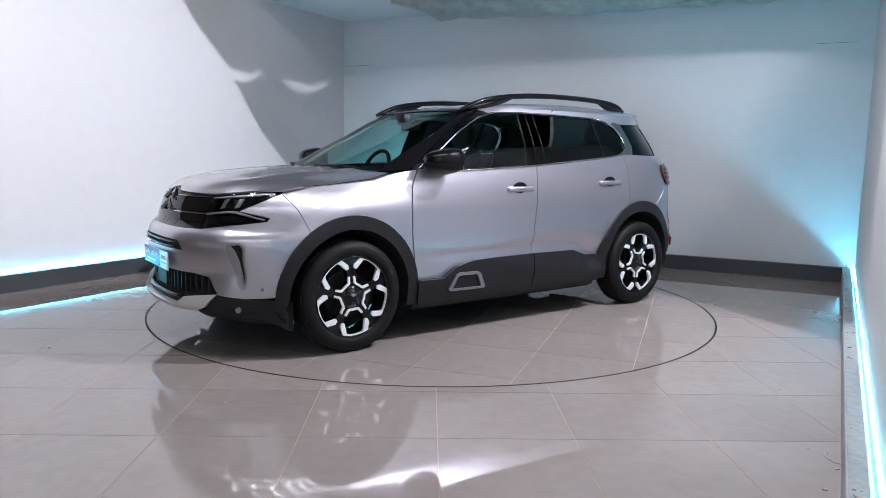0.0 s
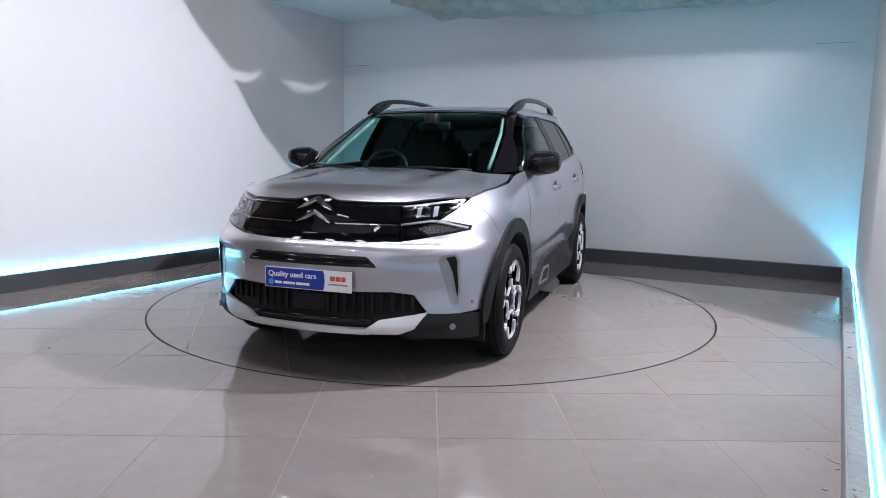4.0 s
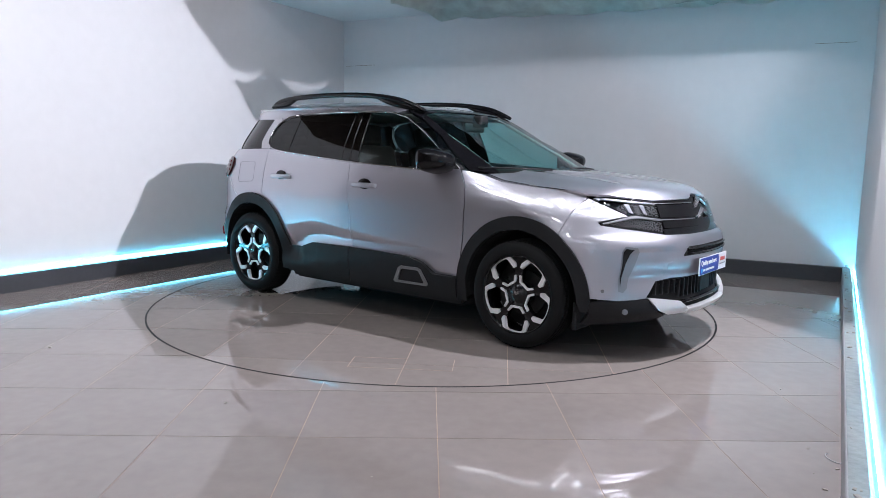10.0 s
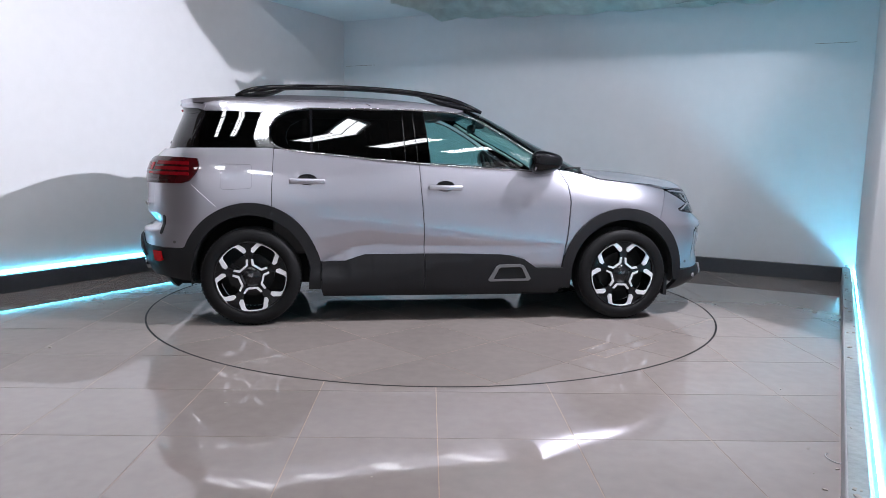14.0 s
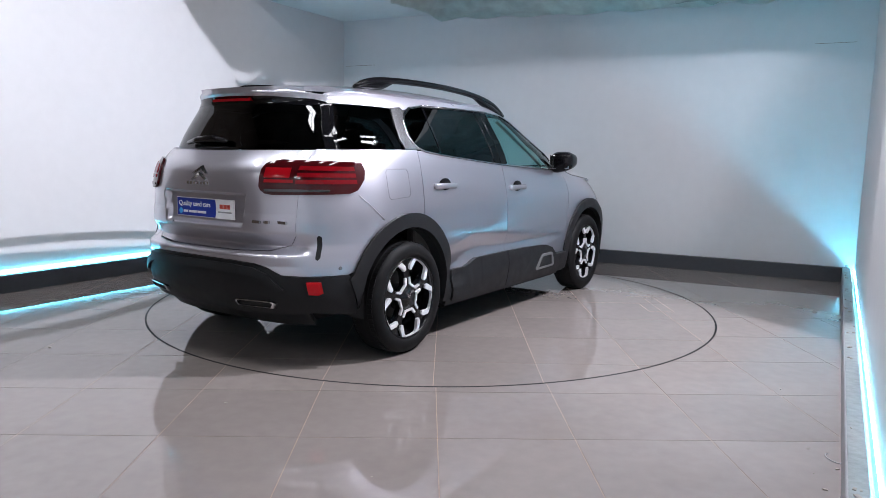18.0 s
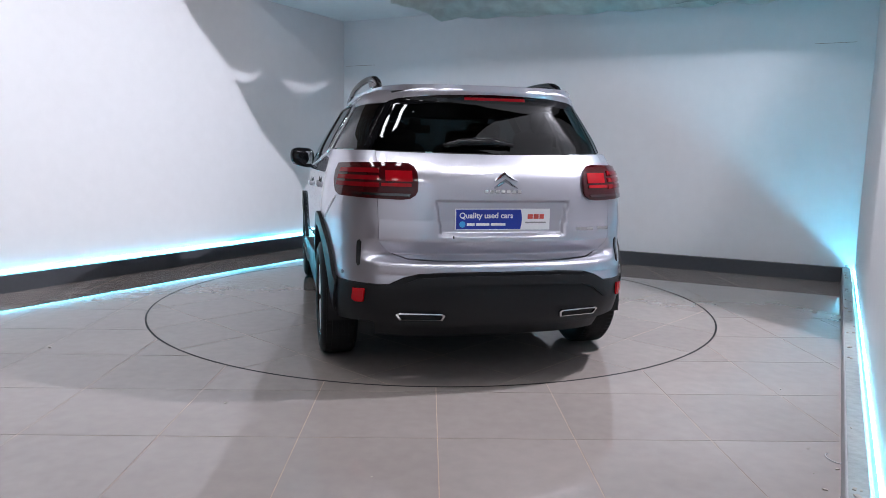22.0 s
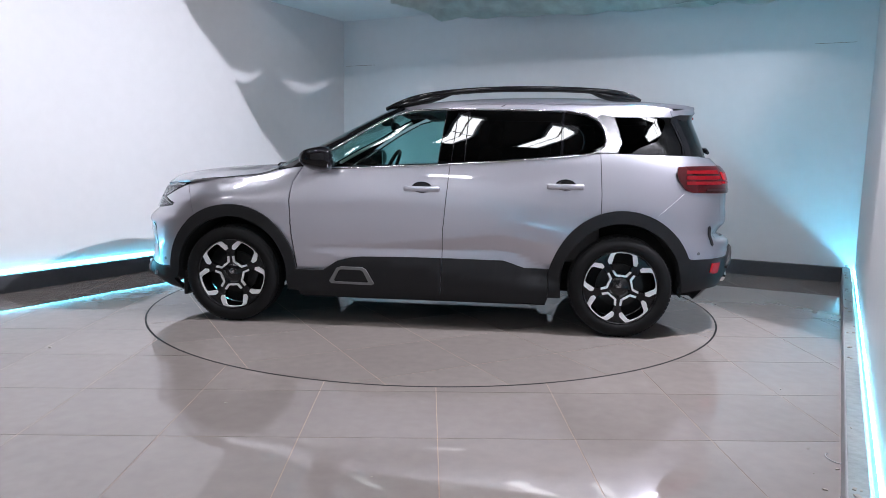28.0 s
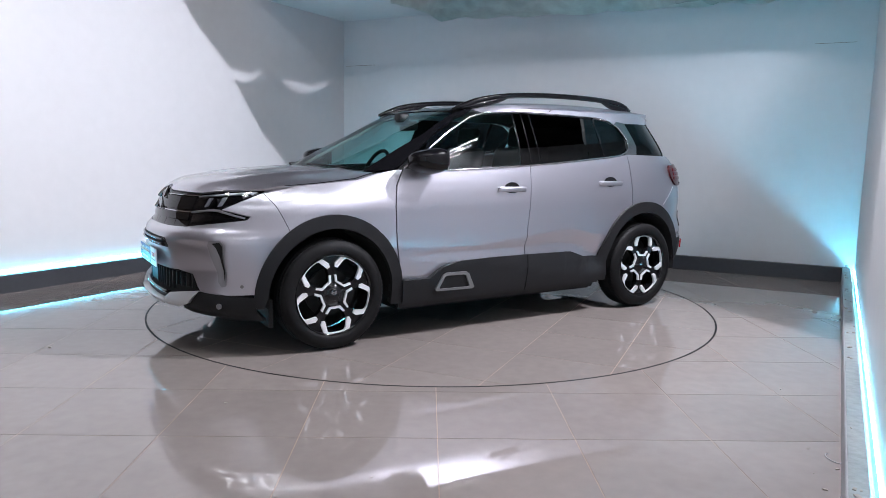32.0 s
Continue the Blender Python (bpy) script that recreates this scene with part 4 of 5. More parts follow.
    half = B((0.0, 0.598), (0.3, 0.597), (0.45, 0.586), (0.53, 0.556), (0.61, 0.475), (0.59, 0.462), (0.51, 0.52), (0.44, 0.545), (0.0, 0.556))
    ring = half + [("B", -a, z) for v, a, z in reversed(half[1:-1])]
    panel("bumper_lip", ring, BLACK, car, off=0.024, thick=0.04, label="raised step across the rear bumper")
    half = B((0.0, 0.33), (0.5, 0.33), (0.68, 0.345), (0.66, 0.22), (0.0, 0.22))
    ring = half + [("B", -a, z) for v, a, z in reversed(half[1:-1])]
    panel("rear_valance", ring, BLACK, car, off=-0.03, thick=0.04)
    for s in (1, -1):
        # exhaust trim
        bm = bmesh.new()
        a = [(0.325, 0.362), (0.315, 0.392), (0.33, 0.403), (0.55, 0.403), (0.565, 0.392), (0.545, 0.36)]
        cx, cz = 0.44, 0.382
        rows = []
        for k, d in ((1.0, 0.0), (1.0, 0.022), (0.9, 0.024), (0.88, 0.0)):
            row = []
            for y, z in a:
                yy, zz = cx + (y - cx) * k, cz + (z - cz) * (k if k == 1 else k * 0.78)
                p = BODY.at(BODY.u("B", yy, zz), zz)
                row.append(bm.verts.new((p.x - d - 0.006, s * p.y, p.z)))
            rows.append(row)
        for k in range(3):
            for i in range(6):
                j = (i + 1) % 6
                bm.faces.new((rows[k][i], rows[k][j], rows[k + 1][j], rows[k + 1][i]))
        bmesh.ops.recalc_face_normals(bm, faces=bm.faces[:])
        ex = part("exhaust_trim", bm, CHROME, car, "chrome framed exhaust finisher")
        mirror = s < 0
        panel("exhaust_mesh", B(*[(cx + (y - cx) * 0.9, cz + (z - cz) * 0.7) for y, z in a]), INNER, ex, off=0.014, thick=0.0, mirror=mirror)
        panel("rear_reflector", B((0.712, 0.448), (0.706, 0.518), (0.758, 0.515), (0.762, 0.454), (0.745, 0.444)), REDGLOW, car, off=0.02, thick=0.01, mirror=mirror, su=0.02, sz=0.02, label="red reflector in the bumper")
        panel("bumper_vent", B((0.733, 0.64), (0.724, 0.755), (0.733, 0.768), (0.743, 0.758), (0.75, 0.645), (0.742, 0.63)), BLACK, car, off=0.005, thick=0.006, mirror=mirror, su=0.02, sz=0.02, label="black upright slot in the bumper corner")
        # tail lamp
        tail = B((0.452, 1.03), (0.448, 1.08), (0.451, 1.12), (0.463, 1.147), (0.487, 1.162), (0.53, 1.168), (0.70, 1.166)) + S((-1.80, 1.163), (-1.745, 1.16), (-1.735, 1.12), (-1.75, 1.07), (-1.80, 1.01), (-1.85, 0.992)) + B((0.7, 0.988), (0.53, 0.985), (0.49, 0.991), (0.464, 1.008))
        lampbox = panel("tail_lamp", tail, DARKRED, car, off=0.016, thick=0.02, mirror=mirror, label="smoked red wraparound tail lamp")
        for z0, z1, y0, y1 in ((1.075, 1.125, 0.475, 0.60), (1.05, 1.066, 0.48, 0.62)):
            panel("brake_element", B((y0, z0), (y0, z1), (y1, z1), (y1, z0)), REDMID, lampbox, off=0.020, thick=0.004, mirror=mirror, label="bright red lamp element")
        for z in (1.125, 1.09, 1.055):
            panel("light_bar", B((0.63, z - 0.011), (0.63, z + 0.011)) + S((-1.80, z + 0.011), (-1.80, z - 0.011)), REDLENS, lampbox, off=0.020, thick=0.004, mirror=mirror, label="red light bar")
        panel("clear_strip", B((0.49, 1.003), (0.485, 1.016), (0.76, 1.015), (0.76, 1.004)), DARKCHROME, lampbox, off=0.020, thick=0.003, mirror=mirror, label="pale strip along the lamp foot")


def lettering(text, size, m, mat, parent, depth=0.0012):
    cu = bpy.data.curves.new("lettering", "FONT")
    cu.body, cu.size, cu.extrude, cu.align_x, cu.align_y = text, size, depth, "LEFT", "CENTER"
    cu.offset = size * 0.017
    tmp = bpy.data.objects.new("lettering_tmp", cu)
    scene.collection.objects.link(tmp)
    bpy.context.view_layer.update()
    me = bpy.data.meshes.new_from_object(tmp.evaluated_get(bpy.context.evaluated_depsgraph_get()))
    bpy.data.objects.remove(tmp)
    me.materials.clear()
    me.materials.append(mat)
    ob = new("lettering", me)
    ob.parent = parent
    ob.matrix_local = m
    return ob


def plate(m):
    """Dealer plate, its face towards local +z, reading along local x."""
    bm = bmesh.new()
    box(bm, -0.26, 0.26, -0.0555, 0.0555, -0.004, 0.004, 0.002)
    bmesh.ops.transform(bm, matrix=m, verts=bm.verts[:])
    ob = part("number_plate", bm, WHITE, car, "white dealer plate with a blue field")
    bm = bmesh.new()
    ring = [(-0.255, -0.0515), (0.095, -0.0515), (0.101, -0.03), (0.104, 0.0), (0.101, 0.03), (0.095, 0.0515), (-0.255, 0.0515)]
    prism(bm, ring, 0.004, 0.0048)
    bmesh.ops.transform(bm, matrix=m, verts=bm.verts[:])
    part("blue_field", bm, BLUE, ob, "deep blue printed field")
    lettering("Quality used cars", 0.0415, m @ pose(-0.238, 0.019, 0.0054), WHITE, ob)
    bm = bmesh.new()
    for x0, x1 in ((-0.197, -0.155), (-0.147, -0.075), (-0.067, 0.013)):
        box(bm, x0, x1, -0.0335, -0.0195, 0.0045, 0.0058, 0.001)
    bmesh.ops.transform(bm, matrix=m, verts=bm.verts[:])
    part("name_bar", bm, WHITE, ob)
    bm = bmesh.new()
    bmesh.ops.create_cone(bm, cap_ends=True, segments=20, radius1=0.0165, radius2=0.0165, depth=0.0014, matrix=m @ pose(-0.221, -0.026, 0.0052))
    part("round_mark", bm, SKYBLUE, ob, "light blue round mark")
    bm = bmesh.new()
    for x0, x1 in ((0.135, 0.164), (0.168, 0.197), (0.201, 0.226)):
        box(bm, x0, x1, 0.002, 0.027, 0.0042, 0.0052, 0.001)
        box(bm, x0 + 0.006, x1 - 0.006, 0.008, 0.016, 0.0053, 0.0055)
    bmesh.ops.transform(bm, matrix=m, verts=bm.verts[:])
    part("mark_bar", bm, REDPRINT, ob, "faded red mark")
    bm = bmesh.new()
    box(bm, 0.122, 0.238, -0.021, -0.013, 0.0042, 0.0052, 0.001)
    bmesh.ops.transform(bm, matrix=m, verts=bm.verts[:])
    part("print_bar", bm, GREYPRINT, ob)


def chevrons(skin_at, top, gap, w, rise, thick, axis, name):
    """Two bent bars, one above the other."""
    ob = None
    mat = BRIGHT if axis == "F" else CHROME
    for k in range(2):
        bm = bmesh.new()
        z0 = top - k * gap
        pts = [(-w, z0 - rise), (-w * 0.45, z0 - rise * 0.42), (0.0, z0), (w * 0.45, z0 - rise * 0.42), (w, z0 - rise)]
        low = [(y, z - thick * (1.15 if abs(y) < w * 0.9 else 0.55)) for y, z in pts]
        rows = [[bm.verts.new(skin_at(y, z, -0.004)) for y, z in pts], [bm.verts.new(skin_at(y, z, 0.006)) for y, z in pts],
                [bm.verts.new(skin_at(y, (z + w0) / 2, 0.02)) for (y, z), (_, w0) in zip(pts, low)],
                [bm.verts.new(skin_at(y, z, 0.006)) for y, z in low], [bm.verts.new(skin_at(y, z, -0.004)) for y, z in low]]
        for r0, r1 in zip(rows, rows[1:]):
            for i in range(4):
                bm.faces.new((r0[i], r0[i + 1], r1[i + 1], r1[i]))
        for i in (0, 4):
            bm.faces.new([r[i] for r in rows])
        bmesh.ops.recalc_face_normals(bm, faces=bm.faces[:])
        if ob is None:
            ob = part(name, bm, mat, car, "chrome double chevron badge")
        else:
            part("lower_chevron", bm, mat, ob)


def front_at(y, z, d):
    p = BODY.at(BODY.u("F", y, z), z)
    return (p.x + d, p.y, p.z)


def rear_at(y, z, d):
    p = BODY.at(BODY.u("B", y, z), z)
    return (p.x - d, p.y, p.z)


def build_front():
    # black grille band
    half = F((0.0, 0.76), (0.3, 0.76), (0.47, 0.765), (0.46, 0.955), (0.3, 0.962), (0.14, 0.965), (0.07, 0.985), (0.0, 0.995))
    ring = half + [("F", -a, z) for v, a, z in reversed(half[1:-1])]
    panel("grille", ring, GLOSS, car, off=-0.006, thick=0.05, label="gloss black grille band")
    for z0, z1, mat, nm in ((0.862, 0.935, GLOSS, "grille_mesh"), (0.80, 0.838, GLOSS, "grille_mesh")):
        half = F((0.0, z0), (0.46, z0), (0.455, z1), (0.0, z1))
        ring = half + [("F", -a, z) for v, a, z in reversed(half[1:-1])]
        panel(nm, ring, mat, car, off=0.002, thick=0.01, label="fine dark grille mesh")
    for mirror in (False, True):
        # headlamp
        poly = F((0.462, 0.957), (0.55, 0.970), (0.66, 0.985), (0.745, 0.993), (0.76, 0.978), (0.722, 0.935), (0.642, 0.872), (0.70, 0.858), (0.776, 0.836), (0.776, 0.82), (0.70, 0.802), (0.62, 0.789), (0.48, 0.766))
        hl = panel("headlamp", poly, GLOSS, car, off=-0.008, thick=0.03, su=0.025, sz=0.02, mirror=mirror, label="split headlamp with light bars")
        poly2 = F((0.468, 0.951), (0.55, 0.963), (0.66, 0.977), (0.742, 0.984), (0.75, 0.976), (0.715, 0.936), (0.632, 0.872), (0.47, 0.868))
        panel("lamp_lens", poly2, LENS, hl, off=0.006, thick=0.0, su=0.025, sz=0.02, mirror=mirror, label="clear upper lamp lens")
        poly2 = F((0.468, 0.856), (0.63, 0.862), (0.70, 0.85), (0.77, 0.83), (0.768, 0.823), (0.70, 0.81), (0.62, 0.797), (0.48, 0.775))
        panel("lamp_lens", poly2, LENS, hl, off=0.006, thick=0.0, su=0.025, sz=0.02, mirror=mirror, label="clear lower lamp lens")
        # light bars: along the top edge, and a bent bar into the wing
        panel("upper_light_bar", F((0.47, 0.944), (0.60, 0.960), (0.735, 0.977), (0.748, 0.972), (0.735, 0.957), (0.725, 0.966), (0.60, 0.950), (0.47, 0.937)), LAMPSILVER, hl, off=0.003, thick=0.01, su=0.025, mirror=mirror, label="slim chrome upper light bar")
        panel("lower_light_bar", F((0.47, 0.853), (0.60, 0.872), (0.636, 0.870), (0.70, 0.852), (0.768, 0.831), (0.766, 0.824), (0.70, 0.843), (0.632, 0.859), (0.60, 0.861), (0.47, 0.844)), LAMPSILVER, hl, off=0.004, thick=0.008, su=0.025, mirror=mirror, label="slim chrome lower light bar")
        panel("corner_bar", F((0.735, 0.957), (0.748, 0.972), (0.712, 0.937), (0.648, 0.882), (0.64, 0.884), (0.70, 0.936)), DARKCHROME, hl, off=0.003, thick=0.006, su=0.025, sz=0.02, mirror=mirror, label="smoked trim along the lamp edge")
        for y0, y1, z0, z1, mat in ((0.475, 0.525, 0.882, 0.93, DARKCHROME), (0.535, 0.56, 0.884, 0.935, LAMPSILVER), (0.57, 0.6, 0.886, 0.938, DARKCHROME), (0.61, 0.635, 0.89, 0.942, LAMPSILVER), (0.50, 0.56, 0.79, 0.836, DARKCHROME), (0.575, 0.635, 0.80, 0.842, DARKCHROME)):
            panel("reflector", F((y0, z0), (y0 + 0.004, z1), (y1, z1 + 0.004), (y1 - 0.006, z0 + 0.006)), mat, hl, off=-0.002, thick=0.006, mirror=mirror, label="lamp reflector cell")
        for z, h in ((0.944, 0.004), (0.848, 0.006)):
            panel("grille_line", F((0.13, z - h / 2), (0.47, z - h / 2), (0.47, z + h / 2), (0.13, z + h / 2)), CHROME, car, off=0.004, thick=0.008, mirror=mirror, label="thin chrome line across the grille")
        # corner air intake: a sloping grey face with a tall dark slot on its outer side
        # the face is body paint; its shade is put into the grey
        face = panel("intake_face", F((0.666, 0.665), (0.69, 0.695), (0.745, 0.702), (0.757, 0.67), (0.762, 0.5), (0.757, 0.43), (0.737, 0.422), (0.717, 0.45), (0.682, 0.6)), SHADEGREY, car, off=0.0025, thick=0.01, mirror=mirror, su=0.02, sz=0.02, label="sloping intake face in body paint, its shade put into the grey")
        panel("intake_slot", F((0.7, 0.682), (0.74, 0.69), (0.75, 0.665), (0.756, 0.52), (0.75, 0.46), (0.728, 0.6)), INNER, face, off=0.0045, thick=0.0, mirror=mirror, su=0.02, sz=0.02, label="dark corner air slot")
        # lower corner with fog lamp
        poly = F((0.62, 0.388), (0.76, 0.372)) + S((1.80, 0.362), (1.80, 0.28), (1.74, 0.21)) + F((0.6, 0.235), (0.5, 0.245), (0.5, 0.28), (0.58, 0.31))
        panel("lower_corner", poly, BLACK, car, off=0.006, thick=0.03, mirror=mirror, label="black lower bumper corner")
        p = Vector(front_at(0.735, 0.31, 0))
        bm = bmesh.new()
        s = -1 if mirror else 1
        m = look((p.x + 0.004, s * p.y, p.z), (p.x + 1, s * (p.y + 0.8), p.z))
        bmesh.ops.create_cone(bm, cap_ends=True, segments=20, radius1=0.017, radius2=0.014, depth=0.024, matrix=m)
        part("fog_lamp", bm, LAMPSILVER, car, "round fog lamp", False)
        # silver skid piece
        poly = F((0.625, 0.392), (0.40, 0.352), (0.33, 0.305), (0.34, 0.29), (0.5, 0.292), (0.57, 0.312))
        panel("skid_trim", poly, SATIN, car, off=0.016, thick=0.03, mirror=mirror, label="silver painted skid corner")
    half = F((0.0, 0.305), (0.33, 0.306), (0.35, 0.29), (0.0, 0.286))
    ring = half + [("F", -a, z) for v, a, z in reversed(half[1:-1])]
    panel("skid_bar", ring, SATIN, car, off=0.02, thick=0.04, label="silver lower lip")
    half = F((0.0, 0.29), (0.35, 0.29), (0.55, 0.3), (0.5, 0.24), (0.3, 0.235), (0.0, 0.235))
    ring = half + [("F", -a, z) for v, a, z in reversed(half[1:-1])]
    panel("front_lip", ring, BLACK, car, off=-0.015, thick=0.05)
    # lower intake
    half = F((0.0, 0.493), (0.45, 0.5), (0.552, 0.483), (0.628, 0.388), (0.40, 0.35), (0.33, 0.305), (0.0, 0.303))
    ring = half + [("F", -a, z) for v, a, z in reversed(half[1:-1])]
    intake = panel("lower_intake", ring, INNER, car, off=-0.035, thick=0.0, label="dark lower air intake")
    for k in range(-11, 12):
        y = k * 0.05
        x = BODY.at(BODY.u("F", y, 0.43), 0.43).x
        bm = bmesh.new()
        box(bm, x - 0.03, x - 0.01, y - 0.008, y + 0.008, 0.37 if abs(y) < 0.4 else 0.40, 0.485, 0.003)
        part("intake_bar", bm, BLACK, intake)
    bm = bmesh.new()
    pts = [front_at(y, 0.345, -0.012) for y in np.linspace(-0.36, 0.36, 13)]
    tube(bm, pts, 0.012, 8)
    part("intake_bar", bm, GLOSS, intake, "", True)
    bm = bmesh.new()
    x = BODY.at(0, 0.44).x
    box(bm, x - 0.02, x - 0.002, -0.09, 0.09, 0.38, 0.475, 0.006)
    part("radar_cover", bm, BLACK, intake, "flat black sensor cover")
    # upper slot
    half = F((0.0, 0.632), (0.385, 0.632), (0.375, 0.65), (0.33, 0.688), (0.0, 0.69))
    ring = half + [("F", -a, z) for v, a, z in reversed(half[1:-1])]
    panel("upper_slot", ring, INNER, car, off=0.0015, thick=0.002, label="narrow black upper air slot")
    for z in (0.645, 0.672):
        bm = bmesh.new()
        tube(bm, [front_at(y, z, 0.004) for y in np.linspace(-0.35, 0.35, 15)], 0.008, 8)
        part("slot_bar", bm, GLOSS, car, "", True)
    # tow eye cover
    disc = F(*[(-0.46 + 0.034 * math.cos(k * math.tau / 24), 0.575 + 0.034 * math.sin(k * math.tau / 24)) for k in range(24)])
    panel("tow_cover", disc, PAINT, car, off=0.0022, thick=0.003, su=0.02, sz=0.02, label="round body coloured cover")
    chevrons(front_at, 0.988, 0.07, 0.106, 0.062, 0.025, "F", "front_badge")
    chevrons(rear_at, 1.135, 0.035, 0.062, 0.042, 0.016, "B", "rear_badge")
    m = Matrix(((0, 0, 1, 2.252), (1, 0, 0, 0.012), (0, 1, 0, 0.552), (0, 0, 0, 1)))
    plate(m)
    m = Matrix(((0, 0, -1, -2.18), (-1, 0, 0, 0.0), (0, 1, 0, 0.888), (0, 0, 0, 1)))
    plate(m)
    # brand and model script on the tailgate, as bars
    bm = bmesh.new()
    for i in range(7):
        y = 0.105 - i * 0.03
        x = BODY.at(BODY.u("B", y, 1.035), 1.035).x
        box(bm, x - 0.006, x + 0.002, y - 0.011, y + 0.011, 1.025, 1.043, 0.002)
    part("script_bar", bm, CHROME, car, "small chrome script")
    bm = bmesh.new()
    for y, w in ((-0.44, 0.03), (-0.50, 0.02), (-0.575, 0.045)):
        x = BODY.at(BODY.u("B", y, 0.835), 0.835).x
        box(bm, x - 0.008, x + 0.006, y - w, y + w, 0.828, 0.845, 0.002)
    part("script_bar", bm, CHROME, car, "small chrome script")


def lathe(bm, prof, seg=48):
    """Turns (radius, y) round the y axis."""
    rows = []
    for r, y in prof:
        rows.append([bm.verts.new((r * math.cos(k * math.tau / seg), y, r * math.sin(k * math.tau / seg))) for k in range(seg)])
    for i in range(len(prof) - 1):
        for k in range(seg):
            bm.faces.new((rows[i][k], rows[i][(k + 1) % seg], rows[i + 1][(k + 1) % seg], rows[i + 1][k]))
    return bm


def polar_plate(bm, ring, y0, y1):
    """A plate over polar points (radius, degrees)."""
    p = [(r * math.cos(radians(a)), r * math.sin(radians(a))) for r, a in ring]
    lo = [bm.verts.new((x, y0, z)) for x, z in p]
    hi = [bm.verts.new((x, y1, z)) for x, z in p]
    n = len(p)
    bm.faces.new(hi)
    for i in range(n):
        bm.faces.new((lo[i], lo[(i + 1) % n], hi[(i + 1) % n], hi[i]))
    bmesh.ops.recalc_face_normals(bm, faces=bm.faces[:])


def build_wheel():
    R = 0.347
    bm = bmesh.new()
    lathe(bm, [(0.255, -0.2), (0.262, -0.205), (0.3, -0.21), (0.328, -0.2), (0.342, -0.18), (R, -0.14), (R, -0.07), (0.342, -0.03), (0.328, -0.008), (0.3, 0.004), (0.27, 0.003), (0.258, -0.004), (0.252, -0.012)], 72)
    bmesh.ops.recalc_face_normals(bm, faces=bm.faces[:])
    tyre = mesh_from("tyre", bm, RUBBER, True)
    bm = bmesh.new()
    for k in range(72):
        for y0, y1, sh in ((-0.185, -0.15, 0), (-0.06, -0.025, 0)):
            m = pose(0, 0, 0, 0, k * 5, 0)
            box(bm, R - 0.01, R - 0.002, y0, y1, -0.0105, 0.0105, 0, m)
    for y in (-0.14, -0.105, -0.07):
        lathe(bm, [(R - 0.004, y - 0.013), (R + 0.001, y - 0.012), (R + 0.001, y + 0.012), (R - 0.004, y + 0.013)], 72)
    bmesh.ops.recalc_face_normals(bm, faces=bm.faces[:])
    tread = mesh_from("tread", bm, RUBBER)
    bm = bmesh.new()
    lathe(bm, [(0.255, -0.012), (0.252, -0.004), (0.247, -0.004), (0.242, -0.014), (0.236, -0.05), (0.228, -0.12), (0.24, -0.2), (0.255, -0.2)], 64)
    bmesh.ops.recalc_face_normals(bm, faces=bm.faces[:])
    rim = mesh_from("wheel", bm, RIMBLACK, True)
    # one spoke arm with the dished hub, in black
    bm = bmesh.new()
    polar_plate(bm, [(0.06, -36), (0.075, -20), (0.13, -10), (0.19, -11), (0.246, -15), (0.246, -9), (0.246, 0), (0.246, 9), (0.246, 15), (0.19, 11), (0.13, 10), (0.075, 20), (0.06, 36), (0.0, 0)], -0.07, -0.026)
    spoke = mesh_from("spoke", bm, RIMBLACK)
    # machined faces round one opening: outer bracket and inner chevron
    bm = bmesh.new()
    rim_arc = [(0.249, a) for a in range(-20, 21, 4)]
    polar_plate(bm, [(0.179, -30.5), (0.203, -30)] + rim_arc + [(0.203, 30), (0.179, 30.5), (0.172, 25), (0.227, 15.5)] + [(0.2375, a) for a in (12, 6, 0, -6, -12)] + [(0.227, -15.5), (0.172, -25)], -0.03, -0.012)
    polar_plate(bm, [(0.127, -31), (0.127, -25), (0.09, -18), (0.087, 0), (0.09, 18), (0.127, 25), (0.127, 31), (0.084, 27), (0.076, 14), (0.0745, 0), (0.076, -14), (0.084, -27)], -0.03, -0.016)
    insert = mesh_from("alloy_insert", bm, ALLOY)
    bm = bmesh.new()
    lathe(bm, [(0.001, -0.012), (0.03, -0.012), (0.036, -0.016), (0.04, -0.020), (0.07, -0.022), (0.078, -0.07)], 32)
    bmesh.ops.recalc_face_normals(bm, faces=bm.faces[:])
    cap = mesh_from("hub_cap", bm, RIMBLACK, True)
    bm = bmesh.new()
    for k in range(2):
        for s in (1, -1):
            box(bm, -0.022, 0.0, -0.0125, -0.010, -0.003, 0.003, 0, pose(0, 0, 0.012 - k * 0.011, 0, s * 40 - 0, 0) if s > 0 else pose(0, 0, 0.012 - k * 0.011, 0, 140, 0))
    mark = mesh_from("cap_mark", bm, CHROME)
    bm = bmesh.new()
    lathe(bm, [(0.001, -0.1), (0.08, -0.095), (0.085, -0.11), (0.15, -0.11), (0.15, -0.13), (0.001, -0.13)], 40)
    bmesh.ops.recalc_face_normals(bm, faces=bm.faces[:])
    disc = mesh_from("brake_disc", bm, DISC)
    # dark disc added to block the light that shows through the wheel openings
    bm = bmesh.new()
    lathe(bm, [(0.001, -0.165), (0.232, -0.165), (0.232, -0.17), (0.001, -0.17)], 40)
    bmesh.ops.recalc_face_normals(bm, faces=bm.faces[:])
    backing_disc = mesh_from("wheel_backing", bm, INNER)
    bm = bmesh.new()
    polar_plate(bm, [(0.1, -30), (0.1, 30), (0.165, 30), (0.17, 0), (0.165, -30)], -0.14, -0.085)
    caliper = mesh_from("brake_caliper", bm, DISC)
